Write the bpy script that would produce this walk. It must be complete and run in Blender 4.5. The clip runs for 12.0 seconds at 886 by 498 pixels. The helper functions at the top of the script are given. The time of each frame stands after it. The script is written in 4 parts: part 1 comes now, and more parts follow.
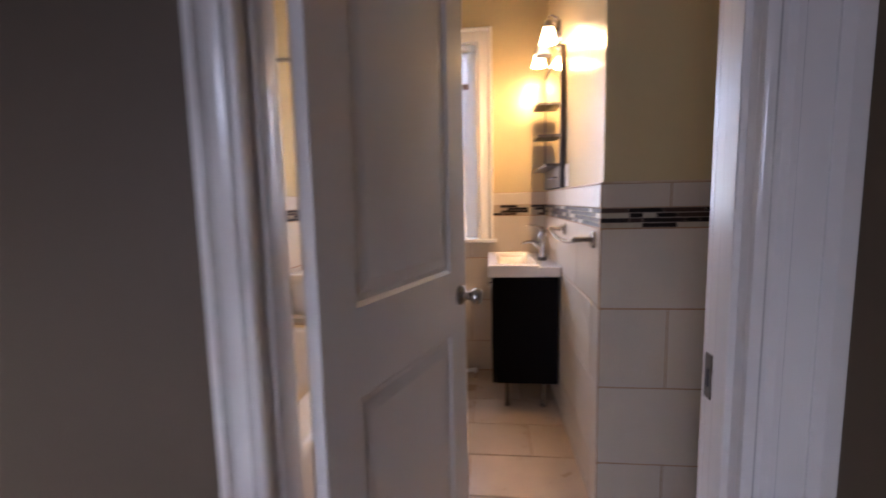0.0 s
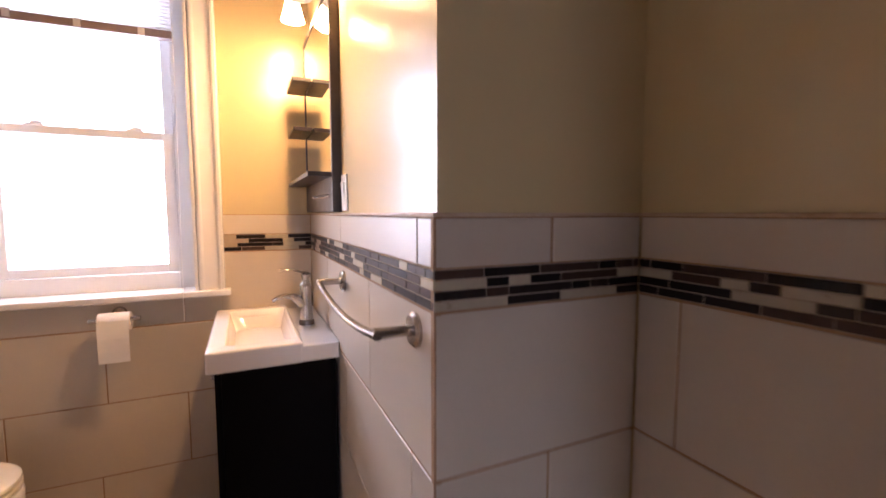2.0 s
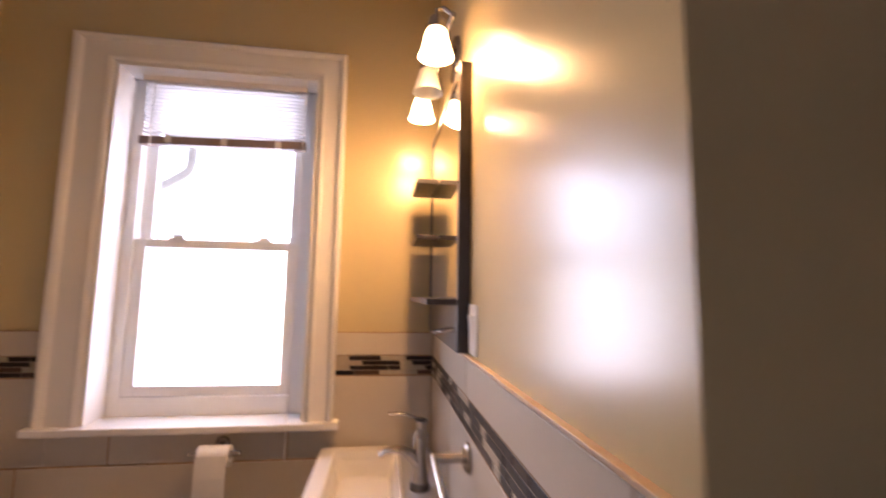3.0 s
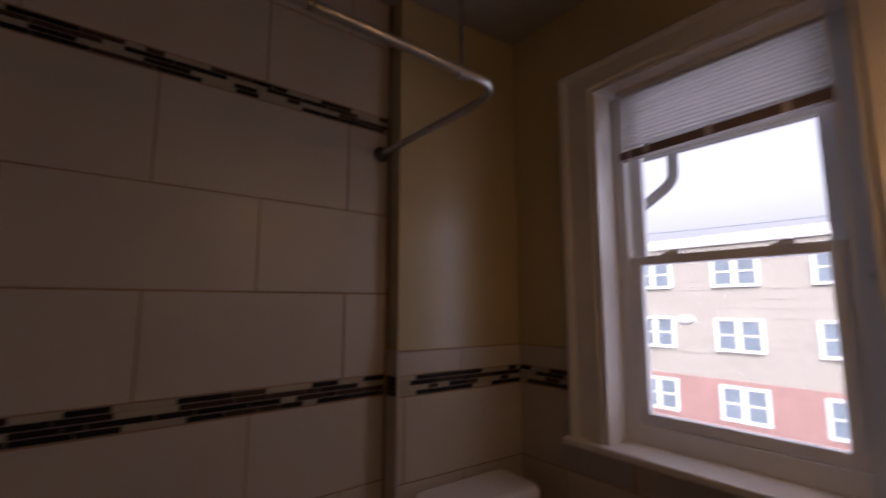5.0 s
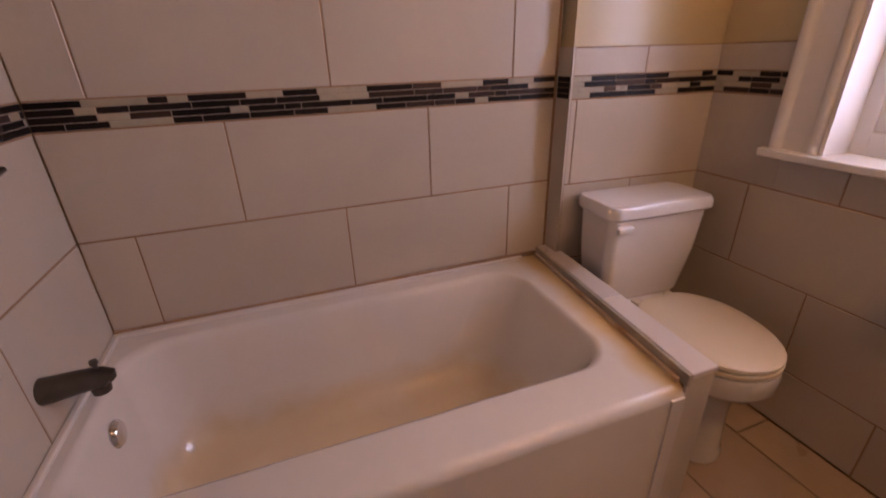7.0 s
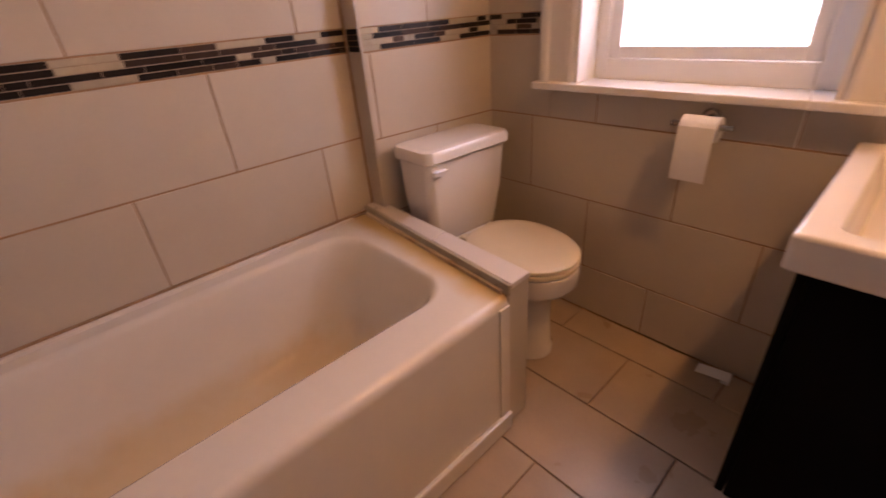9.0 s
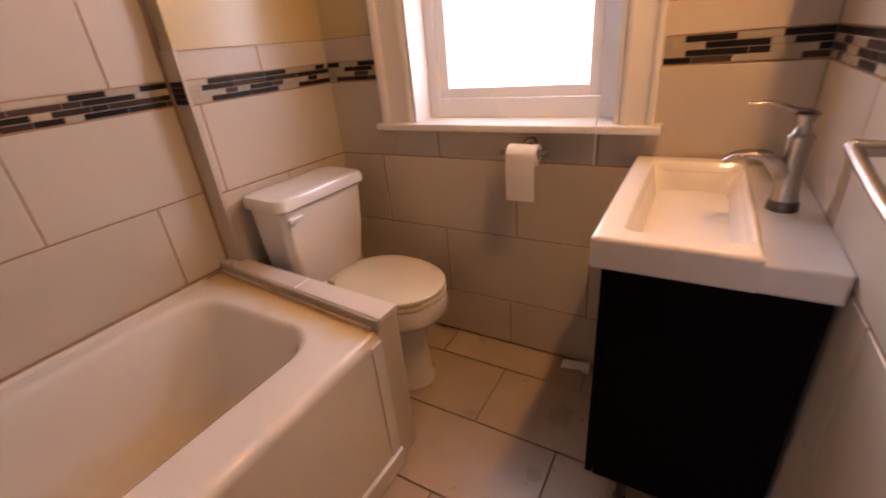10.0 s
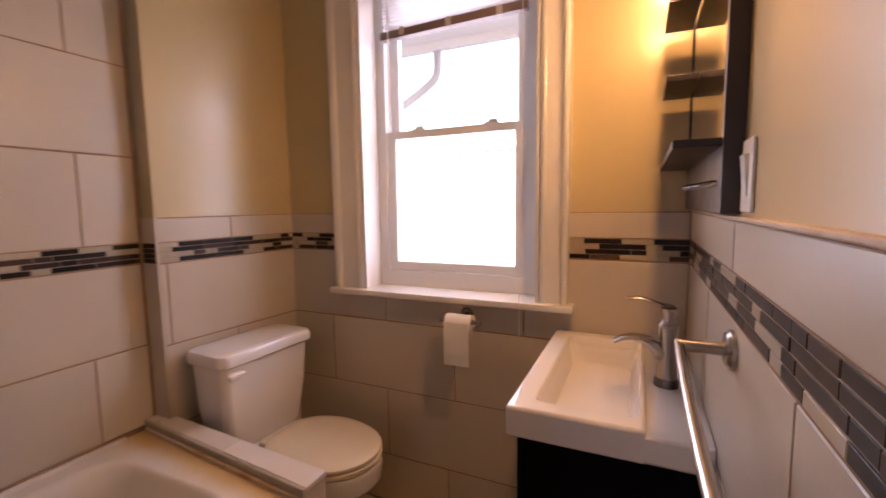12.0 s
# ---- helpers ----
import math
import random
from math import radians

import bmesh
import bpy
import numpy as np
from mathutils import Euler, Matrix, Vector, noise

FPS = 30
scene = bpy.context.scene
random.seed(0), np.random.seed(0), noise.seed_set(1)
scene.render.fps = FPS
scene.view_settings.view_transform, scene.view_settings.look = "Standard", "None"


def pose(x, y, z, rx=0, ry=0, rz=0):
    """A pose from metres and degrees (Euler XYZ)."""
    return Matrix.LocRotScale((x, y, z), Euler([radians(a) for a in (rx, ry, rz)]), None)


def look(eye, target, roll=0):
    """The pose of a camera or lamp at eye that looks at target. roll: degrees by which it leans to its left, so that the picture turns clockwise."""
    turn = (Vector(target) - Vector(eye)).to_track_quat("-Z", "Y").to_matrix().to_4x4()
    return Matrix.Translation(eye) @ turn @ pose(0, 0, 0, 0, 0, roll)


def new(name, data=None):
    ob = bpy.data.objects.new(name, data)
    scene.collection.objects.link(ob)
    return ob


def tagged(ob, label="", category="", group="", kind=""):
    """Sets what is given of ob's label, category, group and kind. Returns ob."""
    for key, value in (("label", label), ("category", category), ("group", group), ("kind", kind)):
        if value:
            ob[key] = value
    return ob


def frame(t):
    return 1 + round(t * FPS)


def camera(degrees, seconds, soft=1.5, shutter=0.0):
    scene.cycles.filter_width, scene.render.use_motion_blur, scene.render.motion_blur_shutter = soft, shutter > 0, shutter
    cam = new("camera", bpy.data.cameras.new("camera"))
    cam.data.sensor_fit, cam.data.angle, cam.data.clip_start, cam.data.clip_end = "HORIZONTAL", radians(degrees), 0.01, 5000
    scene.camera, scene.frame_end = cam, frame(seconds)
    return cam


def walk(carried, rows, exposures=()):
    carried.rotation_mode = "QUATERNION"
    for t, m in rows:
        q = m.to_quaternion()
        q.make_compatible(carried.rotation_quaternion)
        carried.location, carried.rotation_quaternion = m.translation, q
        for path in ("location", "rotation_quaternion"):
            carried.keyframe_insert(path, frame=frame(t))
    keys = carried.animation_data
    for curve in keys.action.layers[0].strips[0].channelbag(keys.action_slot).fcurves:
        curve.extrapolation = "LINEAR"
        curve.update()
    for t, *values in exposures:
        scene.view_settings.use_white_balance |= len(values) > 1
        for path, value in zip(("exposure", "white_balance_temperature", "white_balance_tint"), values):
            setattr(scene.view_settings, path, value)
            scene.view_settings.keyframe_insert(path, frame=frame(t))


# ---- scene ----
cam = camera(91.6, 12.0, soft=1.6, shutter=0.5)
PATH = [
    (0, (0.034, -0.028, 1.267), (-0.171, 1.949, 1.045), -1.2),
    (0.5, (0.014, 0.217, 1.263), (0.296, 2.187, 1.062), -0.1),
    (1, (0.064, 0.465, 1.275), (0.691, 2.357, 1.103), -0.3),
    (1.5, (0.136, 0.722, 1.279), (1.014, 2.513, 1.128), 0.6),
    (2, (0.164, 0.958, 1.323), (0.997, 2.769, 1.158), 0.0),
    (2.5, (0.247, 1.165, 1.406), (0.885, 3.06, 1.425), 0.4),
    (4.3, (0.205, 1.632, 1.517), (-0.775, 3.322, 1.943), 0.8),
    (4.5, (0.184, 1.627, 1.507), (-0.973, 3.212, 1.895), 0.3),
    (5, (0.124, 1.611, 1.494), (-1.434, 2.839, 1.747), 0.0),
    (5.5, (0.092, 1.597, 1.447), (-1.713, 2.46, 1.436), -0.4),
    (6, (0.073, 1.563, 1.38), (-1.775, 2.257, 1.058), -0.6),
    (6.5, (0.062, 1.551, 1.336), (-1.737, 2.165, 0.716), -1.2),
    (6.7, (0.060, 1.54, 1.325), (-1.708, 2.137, 0.606), -1.3),
    (8.3, (0.065, 1.526, 1.251), (-1.439, 2.362, 0.232), -4.1),
    (8.5, (0.087, 1.551, 1.258), (-1.389, 2.448, 0.25), -4.9),
    (9, (0.124, 1.588, 1.267), (-1.198, 2.729, 0.292), -4.9),
    (9.5, (0.163, 1.611, 1.272), (-0.962, 2.967, 0.327), -5.1),
    (10, (0.196, 1.616, 1.275), (-0.753, 3.146, 0.404), -5.5),
    (10.5, (0.221, 1.614, 1.291), (-0.558, 3.31, 0.571), -4.8),
    (11, (0.239, 1.604, 1.318), (-0.39, 3.438, 0.826), -2.7),
    (11.5, (0.267, 1.585, 1.341), (-0.372, 3.459, 1.057), -1.7),
    (12, (0.307, 1.527, 1.35), (-0.525, 3.335, 1.146), -0.8),
]
EXPOSURES = [(0.0, 1.08, 5450, 24), (0.5, 1.30, 5250, 22), (1.0, 1.34, 5450, 24), (1.5, 1.26, 5650, 30), (2.0, 1.20, 5700, 31), (2.7, 0.86, 5800, 32), (4.3, -1.66, 6450, 34), (5.5, -2.22, 5800, 35), (6.0, -1.22, 6250, 39), (6.5, -0.30, 5850, 43),
             (8.5, 0.36, 6850, 46), (9.5, 0.38, 6750, 43), (10.5, 0.66, 6550, 37), (11.2, 0.52, 6350, 38), (12.0, 0.14, 6400, 39)]
walk(cam, [(t, look(eye, target, roll)) for t, eye, target, roll in PATH], EXPOSURES)

# ---- world, sun, large lights ----
world = bpy.data.worlds.new("overcast_sky")
world.use_nodes = True
scene.world = world
wt = world.node_tree
sky = wt.nodes.new("ShaderNodeTexSky")
sky.sky_type, sky.sun_disc = "NISHITA", False
sky.sun_elevation, sky.sun_rotation = radians(38), radians(150)
sky.air_density, sky.dust_density, sky.ozone_density = 1.0, 8.0, 1.0
wt.nodes["Background"].inputs["Strength"].default_value = 0.15
grey = wt.nodes.new("ShaderNodeHueSaturation")
grey.inputs["Saturation"].default_value, grey.inputs["Value"].default_value = 0.2, 12.6
wt.links.new(sky.outputs[0], grey.inputs["Color"])
wt.links.new(grey.outputs[0], wt.nodes["Background"].inputs["Color"])

sun = new("sun", bpy.data.lights.new("sun", "SUN"))
sun.data.energy, sun.data.angle, sun.data.color = 0.5, radians(14), (1.0, 0.96, 0.9)
sun.matrix_world = look((6, -9, 9), (0, 0, 0))


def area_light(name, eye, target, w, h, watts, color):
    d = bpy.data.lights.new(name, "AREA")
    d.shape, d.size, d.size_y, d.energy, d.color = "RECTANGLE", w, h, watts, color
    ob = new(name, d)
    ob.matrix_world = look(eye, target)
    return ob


area_light("window_daylight", (-0.418, 3.292, 1.66), (-0.418, 1.0, 1.60), 0.70, 1.2, 11.5, (0.88, 0.94, 1.0))
# second lamp: unseen, added in the hall to throw cool light through the doorway
area_light("added_hall_light", (-1.10, -2.58, 1.48), (0.35, 1.4, 1.25), 0.86, 0.52, 6.2, (0.84, 0.9, 1.0))
for yl, watts in ((2.43, 21.0), (2.844, 10.0)):
    bulb = new("sconce_bulb_light", bpy.data.lights.new("sconce_bulb_light", "POINT"))
    bulb.data.energy, bulb.data.shadow_soft_size, bulb.data.color = watts, 0.042, (1.0, 0.57, 0.195)
    bulb.location = (0.368, yl, 2.112)


# ---- materials ----
def material(name, base, rough=0.5, metal=0.0, var=0.0, scale=6.0, bump=0.0, bscale=60.0, dark=None, coat=0.0, island=0.0, rvar=0.08, detail=5.0):
    """A node material: two scales of colour variation, uneven gloss and fine relief, in metres."""
    m = bpy.data.materials.new(name)
    m.use_nodes = True
    nt = m.node_tree
    N, L = nt.nodes, nt.links
    b = N["Principled BSDF"]
    b.inputs["Roughness"].default_value = rough
    b.inputs["Metallic"].default_value = metal
    b.inputs["Coat Weight"].default_value = coat
    b.inputs["Coat Roughness"].default_value = 0.08
    tc = N.new("ShaderNodeTexCoord")
    geo = N.new("ShaderNodeNewGeometry")
    n1 = N.new("ShaderNodeTexNoise")
    n1.inputs["Scale"].default_value, n1.inputs["Detail"].default_value = scale, detail
    n2 = N.new("ShaderNodeTexNoise")
    n2.inputs["Scale"].default_value, n2.inputs["Detail"].default_value = bscale, 4
    L.new(geo.outputs["Position"], n1.inputs["Vector"])
    L.new(geo.outputs["Position"], n2.inputs["Vector"])
    mixf = N.new("ShaderNodeMath")
    mixf.operation = "MULTIPLY_ADD"
    L.new(n2.outputs["Fac"], mixf.inputs[0])
    mixf.inputs[1].default_value = 0.35
    L.new(n1.outputs["Fac"], mixf.inputs[2])
    ramp = N.new("ShaderNodeMapRange")
    ramp.inputs["From Min"].default_value, ramp.inputs["From Max"].default_value = 0.35, 1.0
    L.new(mixf.outputs[0], ramp.inputs["Value"])
    mx = N.new("ShaderNodeMix")
    mx.data_type = "RGBA"
    lo = dark or tuple(c * (1 - var) for c in base)
    mx.inputs["A"].default_value = (*lo, 1)
    mx.inputs["B"].default_value = (*base, 1)
    L.new(ramp.outputs[0], mx.inputs["Factor"])
    out = mx.outputs["Result"]
    if island:
        oi = N.new("ShaderNodeObjectInfo")
        mr = N.new("ShaderNodeMapRange")
        mr.inputs["To Min"].default_value, mr.inputs["To Max"].default_value = 1 - island, 1 + island * 0.4
        L.new(oi.outputs["Random"], mr.inputs["Value"])
        hsv = N.new("ShaderNodeHueSaturation")
        L.new(mr.outputs[0], hsv.inputs["Value"])
        L.new(out, hsv.inputs["Color"])
        out = hsv.outputs["Color"]
    L.new(out, b.inputs["Base Color"])
    rr = N.new("ShaderNodeMapRange")
    rr.inputs["To Min"].default_value, rr.inputs["To Max"].default_value = max(0.02, rough - rvar), min(1, rough + rvar)
    L.new(n1.outputs["Fac"], rr.inputs["Value"])
    L.new(rr.outputs[0], b.inputs["Roughness"])
    if bump:
        bp = N.new("ShaderNodeBump")
        bp.inputs["Strength"].default_value, bp.inputs["Distance"].default_value = bump, 0.002
        L.new(n2.outputs["Fac"], bp.inputs["Height"])
        L.new(bp.outputs[0], b.inputs["Normal"])
    return m


def paint(name, base, rough, spec=0.5):
    """Plain brushed gloss or satin paint with a faint long-wave unevenness."""
    m = bpy.data.materials.new(name)
    m.use_nodes = True
    N, L = m.node_tree.nodes, m.node_tree.links
    b = N["Principled BSDF"]
    b.inputs["Base Color"].default_value, b.inputs["Roughness"].default_value, b.inputs["Specular IOR Level"].default_value = (*base, 1), rough, spec
    geo, wave, bp = N.new("ShaderNodeNewGeometry"), N.new("ShaderNodeTexNoise"), N.new("ShaderNodeBump")
    wave.inputs["Scale"].default_value, wave.inputs["Detail"].default_value = 9.0, 1.0
    bp.inputs["Strength"].default_value, bp.inputs["Distance"].default_value = 0.12, 0.004
    L.new(geo.outputs["Position"], wave.inputs["Vector"])
    L.new(wave.outputs["Fac"], bp.inputs["Height"])
    L.new(bp.outputs[0], b.inputs["Normal"])
    return m


M_PAINT = paint("beige_satin_paint", (0.57, 0.46, 0.245), 0.24, 0.7)
# hall beige darkened evenly: the dimness of the hall is put into the paint
M_HALL = material("dim_toned_hall_paint", (0.105, 0.074, 0.045), 0.6, var=0.12, scale=2.0, bump=0.03, bscale=200)
M_CEIL = material("ceiling_paint", (0.42, 0.385, 0.33), 0.8, var=0.08, scale=2.0, bump=0.15, bscale=150)
M_TILE = material("offwhite_ceramic_tile", (0.565, 0.495, 0.40), 0.32, var=0.10, scale=5.0, bump=0.05, bscale=90, island=0.05)
M_FTILE = material("cream_floor_tile", (0.47, 0.36, 0.255), 0.3, var=0.16, scale=7.0, bump=0.06, bscale=80, island=0.06)
M_GROUT = material("brown_grout", (0.40, 0.245, 0.135), 0.9, var=0.35, scale=9.0, bump=0.5, bscale=300)
M_BANDGROUT = material("light_band_grout", (0.42, 0.34, 0.25), 0.9, var=0.25, scale=20)
M_GLASSD = material("dark_slate_mosaic", (0.020, 0.014, 0.012), 0.36, var=0.4, scale=30, island=0.5)
M_GLASSG = material("grey_brown_mosaic", (0.075, 0.045, 0.032), 0.4, var=0.3, scale=40, island=0.4)
M_GLASSC = material("cream_mosaic", (0.45, 0.39, 0.28), 0.3, var=0.15, scale=30, island=0.12)
M_WHITE = paint("white_gloss_trim_paint", (0.76, 0.73, 0.70), 0.2, 0.6)
M_DOOR = paint("white_door_paint", (0.75, 0.73, 0.72), 0.28)
M_VINYL = material("white_vinyl", (0.80, 0.80, 0.80), 0.35, var=0.05, scale=8)
M_PORC = material("white_porcelain", (0.78, 0.745, 0.71), 0.07, var=0.04, scale=5, coat=0.4, rvar=0.03)
M_SEAT = material("almond_plastic_seat", (0.76, 0.665, 0.50), 0.22, var=0.05, scale=6)
M_TUB = material("offwhite_acrylic_tub", (0.76, 0.71, 0.65), 0.13, var=0.07, scale=3, coat=0.3, rvar=0.05)


def add_stains(m, stain):
    """Yellow soap stains along the foot of the ledge and on the bottom of the tub."""
    nt = m.node_tree
    N, L = nt.nodes, nt.links
    b = N["Principled BSDF"]
    base = b.inputs["Base Color"].links[0].from_socket
    geo, sep, noise = N.new("ShaderNodeNewGeometry"), N.new("ShaderNodeSeparateXYZ"), N.new("ShaderNodeTexNoise")
    noise.inputs["Scale"].default_value = 9.0
    L.new(geo.outputs["Position"], sep.inputs[0])
    L.new(geo.outputs["Position"], noise.inputs["Vector"])

    def math_node(op, a, c, d=None):
        n = N.new("ShaderNodeMath")
        n.operation = op
        for i, v in enumerate((a, c, d)):
            if v is None:
                continue
            if isinstance(v, float):
                n.inputs[i].default_value = v
            else:
                L.new(v, n.inputs[i])
        return n.outputs[0]

    def ramp(v, lo, hi):
        n = N.new("ShaderNodeMapRange")
        n.interpolation_type = "SMOOTHSTEP"
        n.inputs["From Min"].default_value, n.inputs["From Max"].default_value = lo, hi
        L.new(v, n.inputs["Value"])
        return n.outputs[0]

    along = math_node("MULTIPLY_ADD", sep.outputs["X"], 0.088, sep.outputs["Y"])
    wavy = math_node("MULTIPLY_ADD", noise.outputs["Fac"], 0.06, along)
    deck = math_node("MULTIPLY", ramp(wavy, 2.245, 2.325), ramp(sep.outputs["Z"], 0.50, 0.535))
    floor_z = math_node("MULTIPLY_ADD", noise.outputs["Fac"], 0.12, sep.outputs["Z"])
    low = math_node("MULTIPLY", ramp(floor_z, 0.36, 0.22), 0.55)
    deep = math_node("MULTIPLY", ramp(sep.outputs["X"], -0.60, -0.66), low)
    both = math_node("MAXIMUM", math_node("MULTIPLY", deck, 0.75), deep)
    mx = N.new("ShaderNodeMix")
    mx.data_type = "RGBA"
    L.new(both, mx.inputs["Factor"])
    L.new(base, mx.inputs["A"])
    mx.inputs["B"].default_value = (*stain, 1)
    L.new(mx.outputs["Result"], b.inputs["Base Color"])


add_stains(M_TUB, (0.62, 0.40, 0.10))
for m in (M_GLASSD, M_GLASSG):
    m.node_tree.nodes["Principled BSDF"].inputs["Specular IOR Level"].default_value = 0.18
M_CAULK = material("stained_caulk", (0.56, 0.48, 0.37), 0.6, scale=11, dark=(0.42, 0.25, 0.11), bump=0.4, bscale=120)
M_LEDGE = material("pale_ledge_tile", (0.66, 0.60, 0.55), 0.3, var=0.05, scale=6, bump=0.05, bscale=90)
M_LEDGETRIM = material("worn_ledge_trim", (0.47, 0.43, 0.36), 0.5, scale=16, dark=(0.33, 0.27, 0.19), bump=0.3, bscale=140)
M_BLACK = material("black_brown_veneer", (0.004, 0.003, 0.003), 0.7, var=0.35, scale=20)
M_DARKWOOD = material("espresso_wood", (0.030, 0.021, 0.018), 0.38, var=0.4, scale=18)
M_NICKEL = material("brushed_nickel", (0.42, 0.385, 0.35), 0.26, metal=1.0, var=0.08, scale=12, rvar=0.03)
M_BLACK.node_tree.nodes["Principled BSDF"].inputs["Specular IOR Level"].default_value = 0.06
M_CHROME = material("polished_chrome", (0.75, 0.74, 0.72), 0.09, metal=1.0, var=0.05, scale=20, rvar=0.04)
M_BRONZE = material("aged_dark_nickel", (0.16, 0.14, 0.12), 0.34, metal=1.0, var=0.3, scale=25)
M_ROD = material("worn_aluminium", (0.50, 0.48, 0.46), 0.3, metal=1.0, var=0.25, scale=15)
M_PAPER = material("white_tissue_paper", (0.80, 0.77, 0.74), 0.95, var=0.05, scale=40, bump=0.5, bscale=350)
M_BLIND = material("white_mini_blind", (0.74, 0.70, 0.68), 0.5, var=0.06, scale=10)
# blind rail against the window: its backlit darkness is put into the brown
M_BLINDRAIL = material("backlit_tone_rail", (0.26, 0.19, 0.17), 0.5, var=0.2, scale=12)
M_CORD = material("white_cord", (0.78, 0.76, 0.72), 0.8)
M_PLASTIC = material("ivory_switch_plastic", (0.78, 0.75, 0.68), 0.35)
M_DARKGAP = material("dark_plastic_and_hole", (0.03, 0.03, 0.03), 0.5)
M_SIDING = material("beige_siding", (0.34, 0.32, 0.265), 0.8, var=0.08, scale=0.6, bump=0.04, bscale=4)
M_BRICK = material("red_brick_wall", (0.36, 0.215, 0.18), 0.85, var=0.3, scale=1.2, bump=0.5, bscale=9)
M_EXTWHITE = material("white_exterior_trim", (0.8, 0.8, 0.8), 0.6, var=0.05, scale=1)
M_EXTGLASS = material("grey_window_pane", (0.22, 0.27, 0.30), 0.08, var=0.4, scale=0.8)
M_METALROOF = material("pale_metal_roof", (0.62, 0.62, 0.62), 0.5, var=0.1, scale=0.6)
M_ASPHALT = material("asphalt", (0.055, 0.055, 0.055), 0.9, var=0.3, scale=0.5, bump=0.6, bscale=20)
M_GUTTER = material("grey_painted_gutter", (0.68, 0.70, 0.73), 0.45, var=0.15, scale=5)
M_HALLFLOOR = material("hall_wood_floor", (0.22, 0.13, 0.075), 0.35, var=0.35, scale=5)

M_MIRROR = bpy.data.materials.new("mirror_silver")
M_MIRROR.use_nodes = True
_b = M_MIRROR.node_tree.nodes["Principled BSDF"]
_b.inputs["Base Color"].default_value, _b.inputs["Metallic"].default_value, _b.inputs["Roughness"].default_value = (0.82, 0.83, 0.82, 1), 1.0, 0.01

M_PANE = bpy.data.materials.new("clear_window_glass")
M_PANE.use_nodes = True
_n = M_PANE.node_tree
_n.nodes.remove(_n.nodes["Principled BSDF"])
_t, _g, _x = (_n.nodes.new("ShaderNode" + k) for k in ("BsdfTransparent", "BsdfGlossy", "MixShader"))
_x.inputs[0].default_value = 0.04
_g.inputs["Roughness"].default_value = 0.01
_t.inputs["Color"].default_value = (0.95, 0.97, 0.97, 1)
_n.links.new(_t.outputs[0], _x.inputs[1])
_n.links.new(_g.outputs[0], _x.inputs[2])
_n.links.new(_x.outputs[0], _n.nodes["Material Output"].inputs["Surface"])

M_FROST = material("frosted_glass", (0.78, 0.74, 0.66), 0.35, var=0.05, scale=20)
M_SHADE = bpy.data.materials.new("lit_frosted_glass_shade")
M_SHADE.use_nodes = True
_b = M_SHADE.node_tree.nodes["Principled BSDF"]
_b.inputs["Base Color"].default_value, _b.inputs["Roughness"].default_value = (0.9, 0.85, 0.75, 1), 0.35
_b.inputs["Emission Color"].default_value, _b.inputs["Emission Strength"].default_value = (1.0, 0.62, 0.26, 1), 15.0


# ---- mesh tools ----
def finish(bm, name, mat, smooth=False):
    bmesh.ops.recalc_face_normals(bm, faces=bm.faces)
    me = bpy.data.meshes.new(name)
    bm.to_mesh(me)
    bm.free()
    me.materials.append(mat)
    if smooth:
        me.shade_smooth()
        for p in me.polygons:
            p.use_smooth = True
    return me


def part(name, bm, mat, parent=None, label="", smooth=False):
    ob = new(name, finish(bm, name, mat, smooth))
    if parent:
        ob.parent = parent
    if smooth:
        ob.modifiers.new("smooth_by_angle", "WEIGHTED_NORMAL").keep_sharp = True
        ob.data.set_sharp_from_angle(angle=radians(38))
    return tagged(ob, label)


def thing(name, x, y, z, label, category, group=""):
    ob = new(name)
    ob.location = (x, y, z)
    ob.empty_display_size = 0.05
    return tagged(ob, label, category, group)


def struct(name, bm, mat, label="", category="", smooth=False):
    ob = new(name, finish(bm, name, mat, smooth))
    if smooth:
        ob.data.set_sharp_from_angle(angle=radians(38))
    return tagged(ob, label, category, kind="structure")


def box(x0, x1, y0, y1, z0, z1, bevel=0.0, bm=None, seg=2):
    bm = bm or bmesh.new()
    r = bmesh.ops.create_cube(bm, size=1)
    bmesh.ops.scale(bm, vec=(x1 - x0, y1 - y0, z1 - z0), verts=r["verts"])
    bmesh.ops.translate(bm, vec=((x0 + x1) / 2, (y0 + y1) / 2, (z0 + z1) / 2), verts=r["verts"])
    if bevel:
        edges = {e for v in r["verts"] for e in v.link_edges}
        bmesh.ops.bevel(bm, geom=list(edges), offset=bevel, segments=seg, affect="EDGES", profile=0.6)
    return bm


def boxes(*rows, bevel=0.0):
    bm = bmesh.new()
    for r in rows:
        box(*r, bevel=bevel, bm=bm)
    return bm


def loft(sections, bm=None, cap0=True, cap1=True):
    """Bridges closed loops of equal length."""
    bm = bm or bmesh.new()
    loops = [[bm.verts.new(p) for p in s] for s in sections]
    n = len(loops[0])
    for a, b in zip(loops, loops[1:]):
        for i in range(n):
            bm.faces.new((a[i], a[(i + 1) % n], b[(i + 1) % n], b[i]))
    if cap0:
        bm.faces.new(loops[0][::-1])
    if cap1:
        bm.faces.new(loops[-1])
    return bm


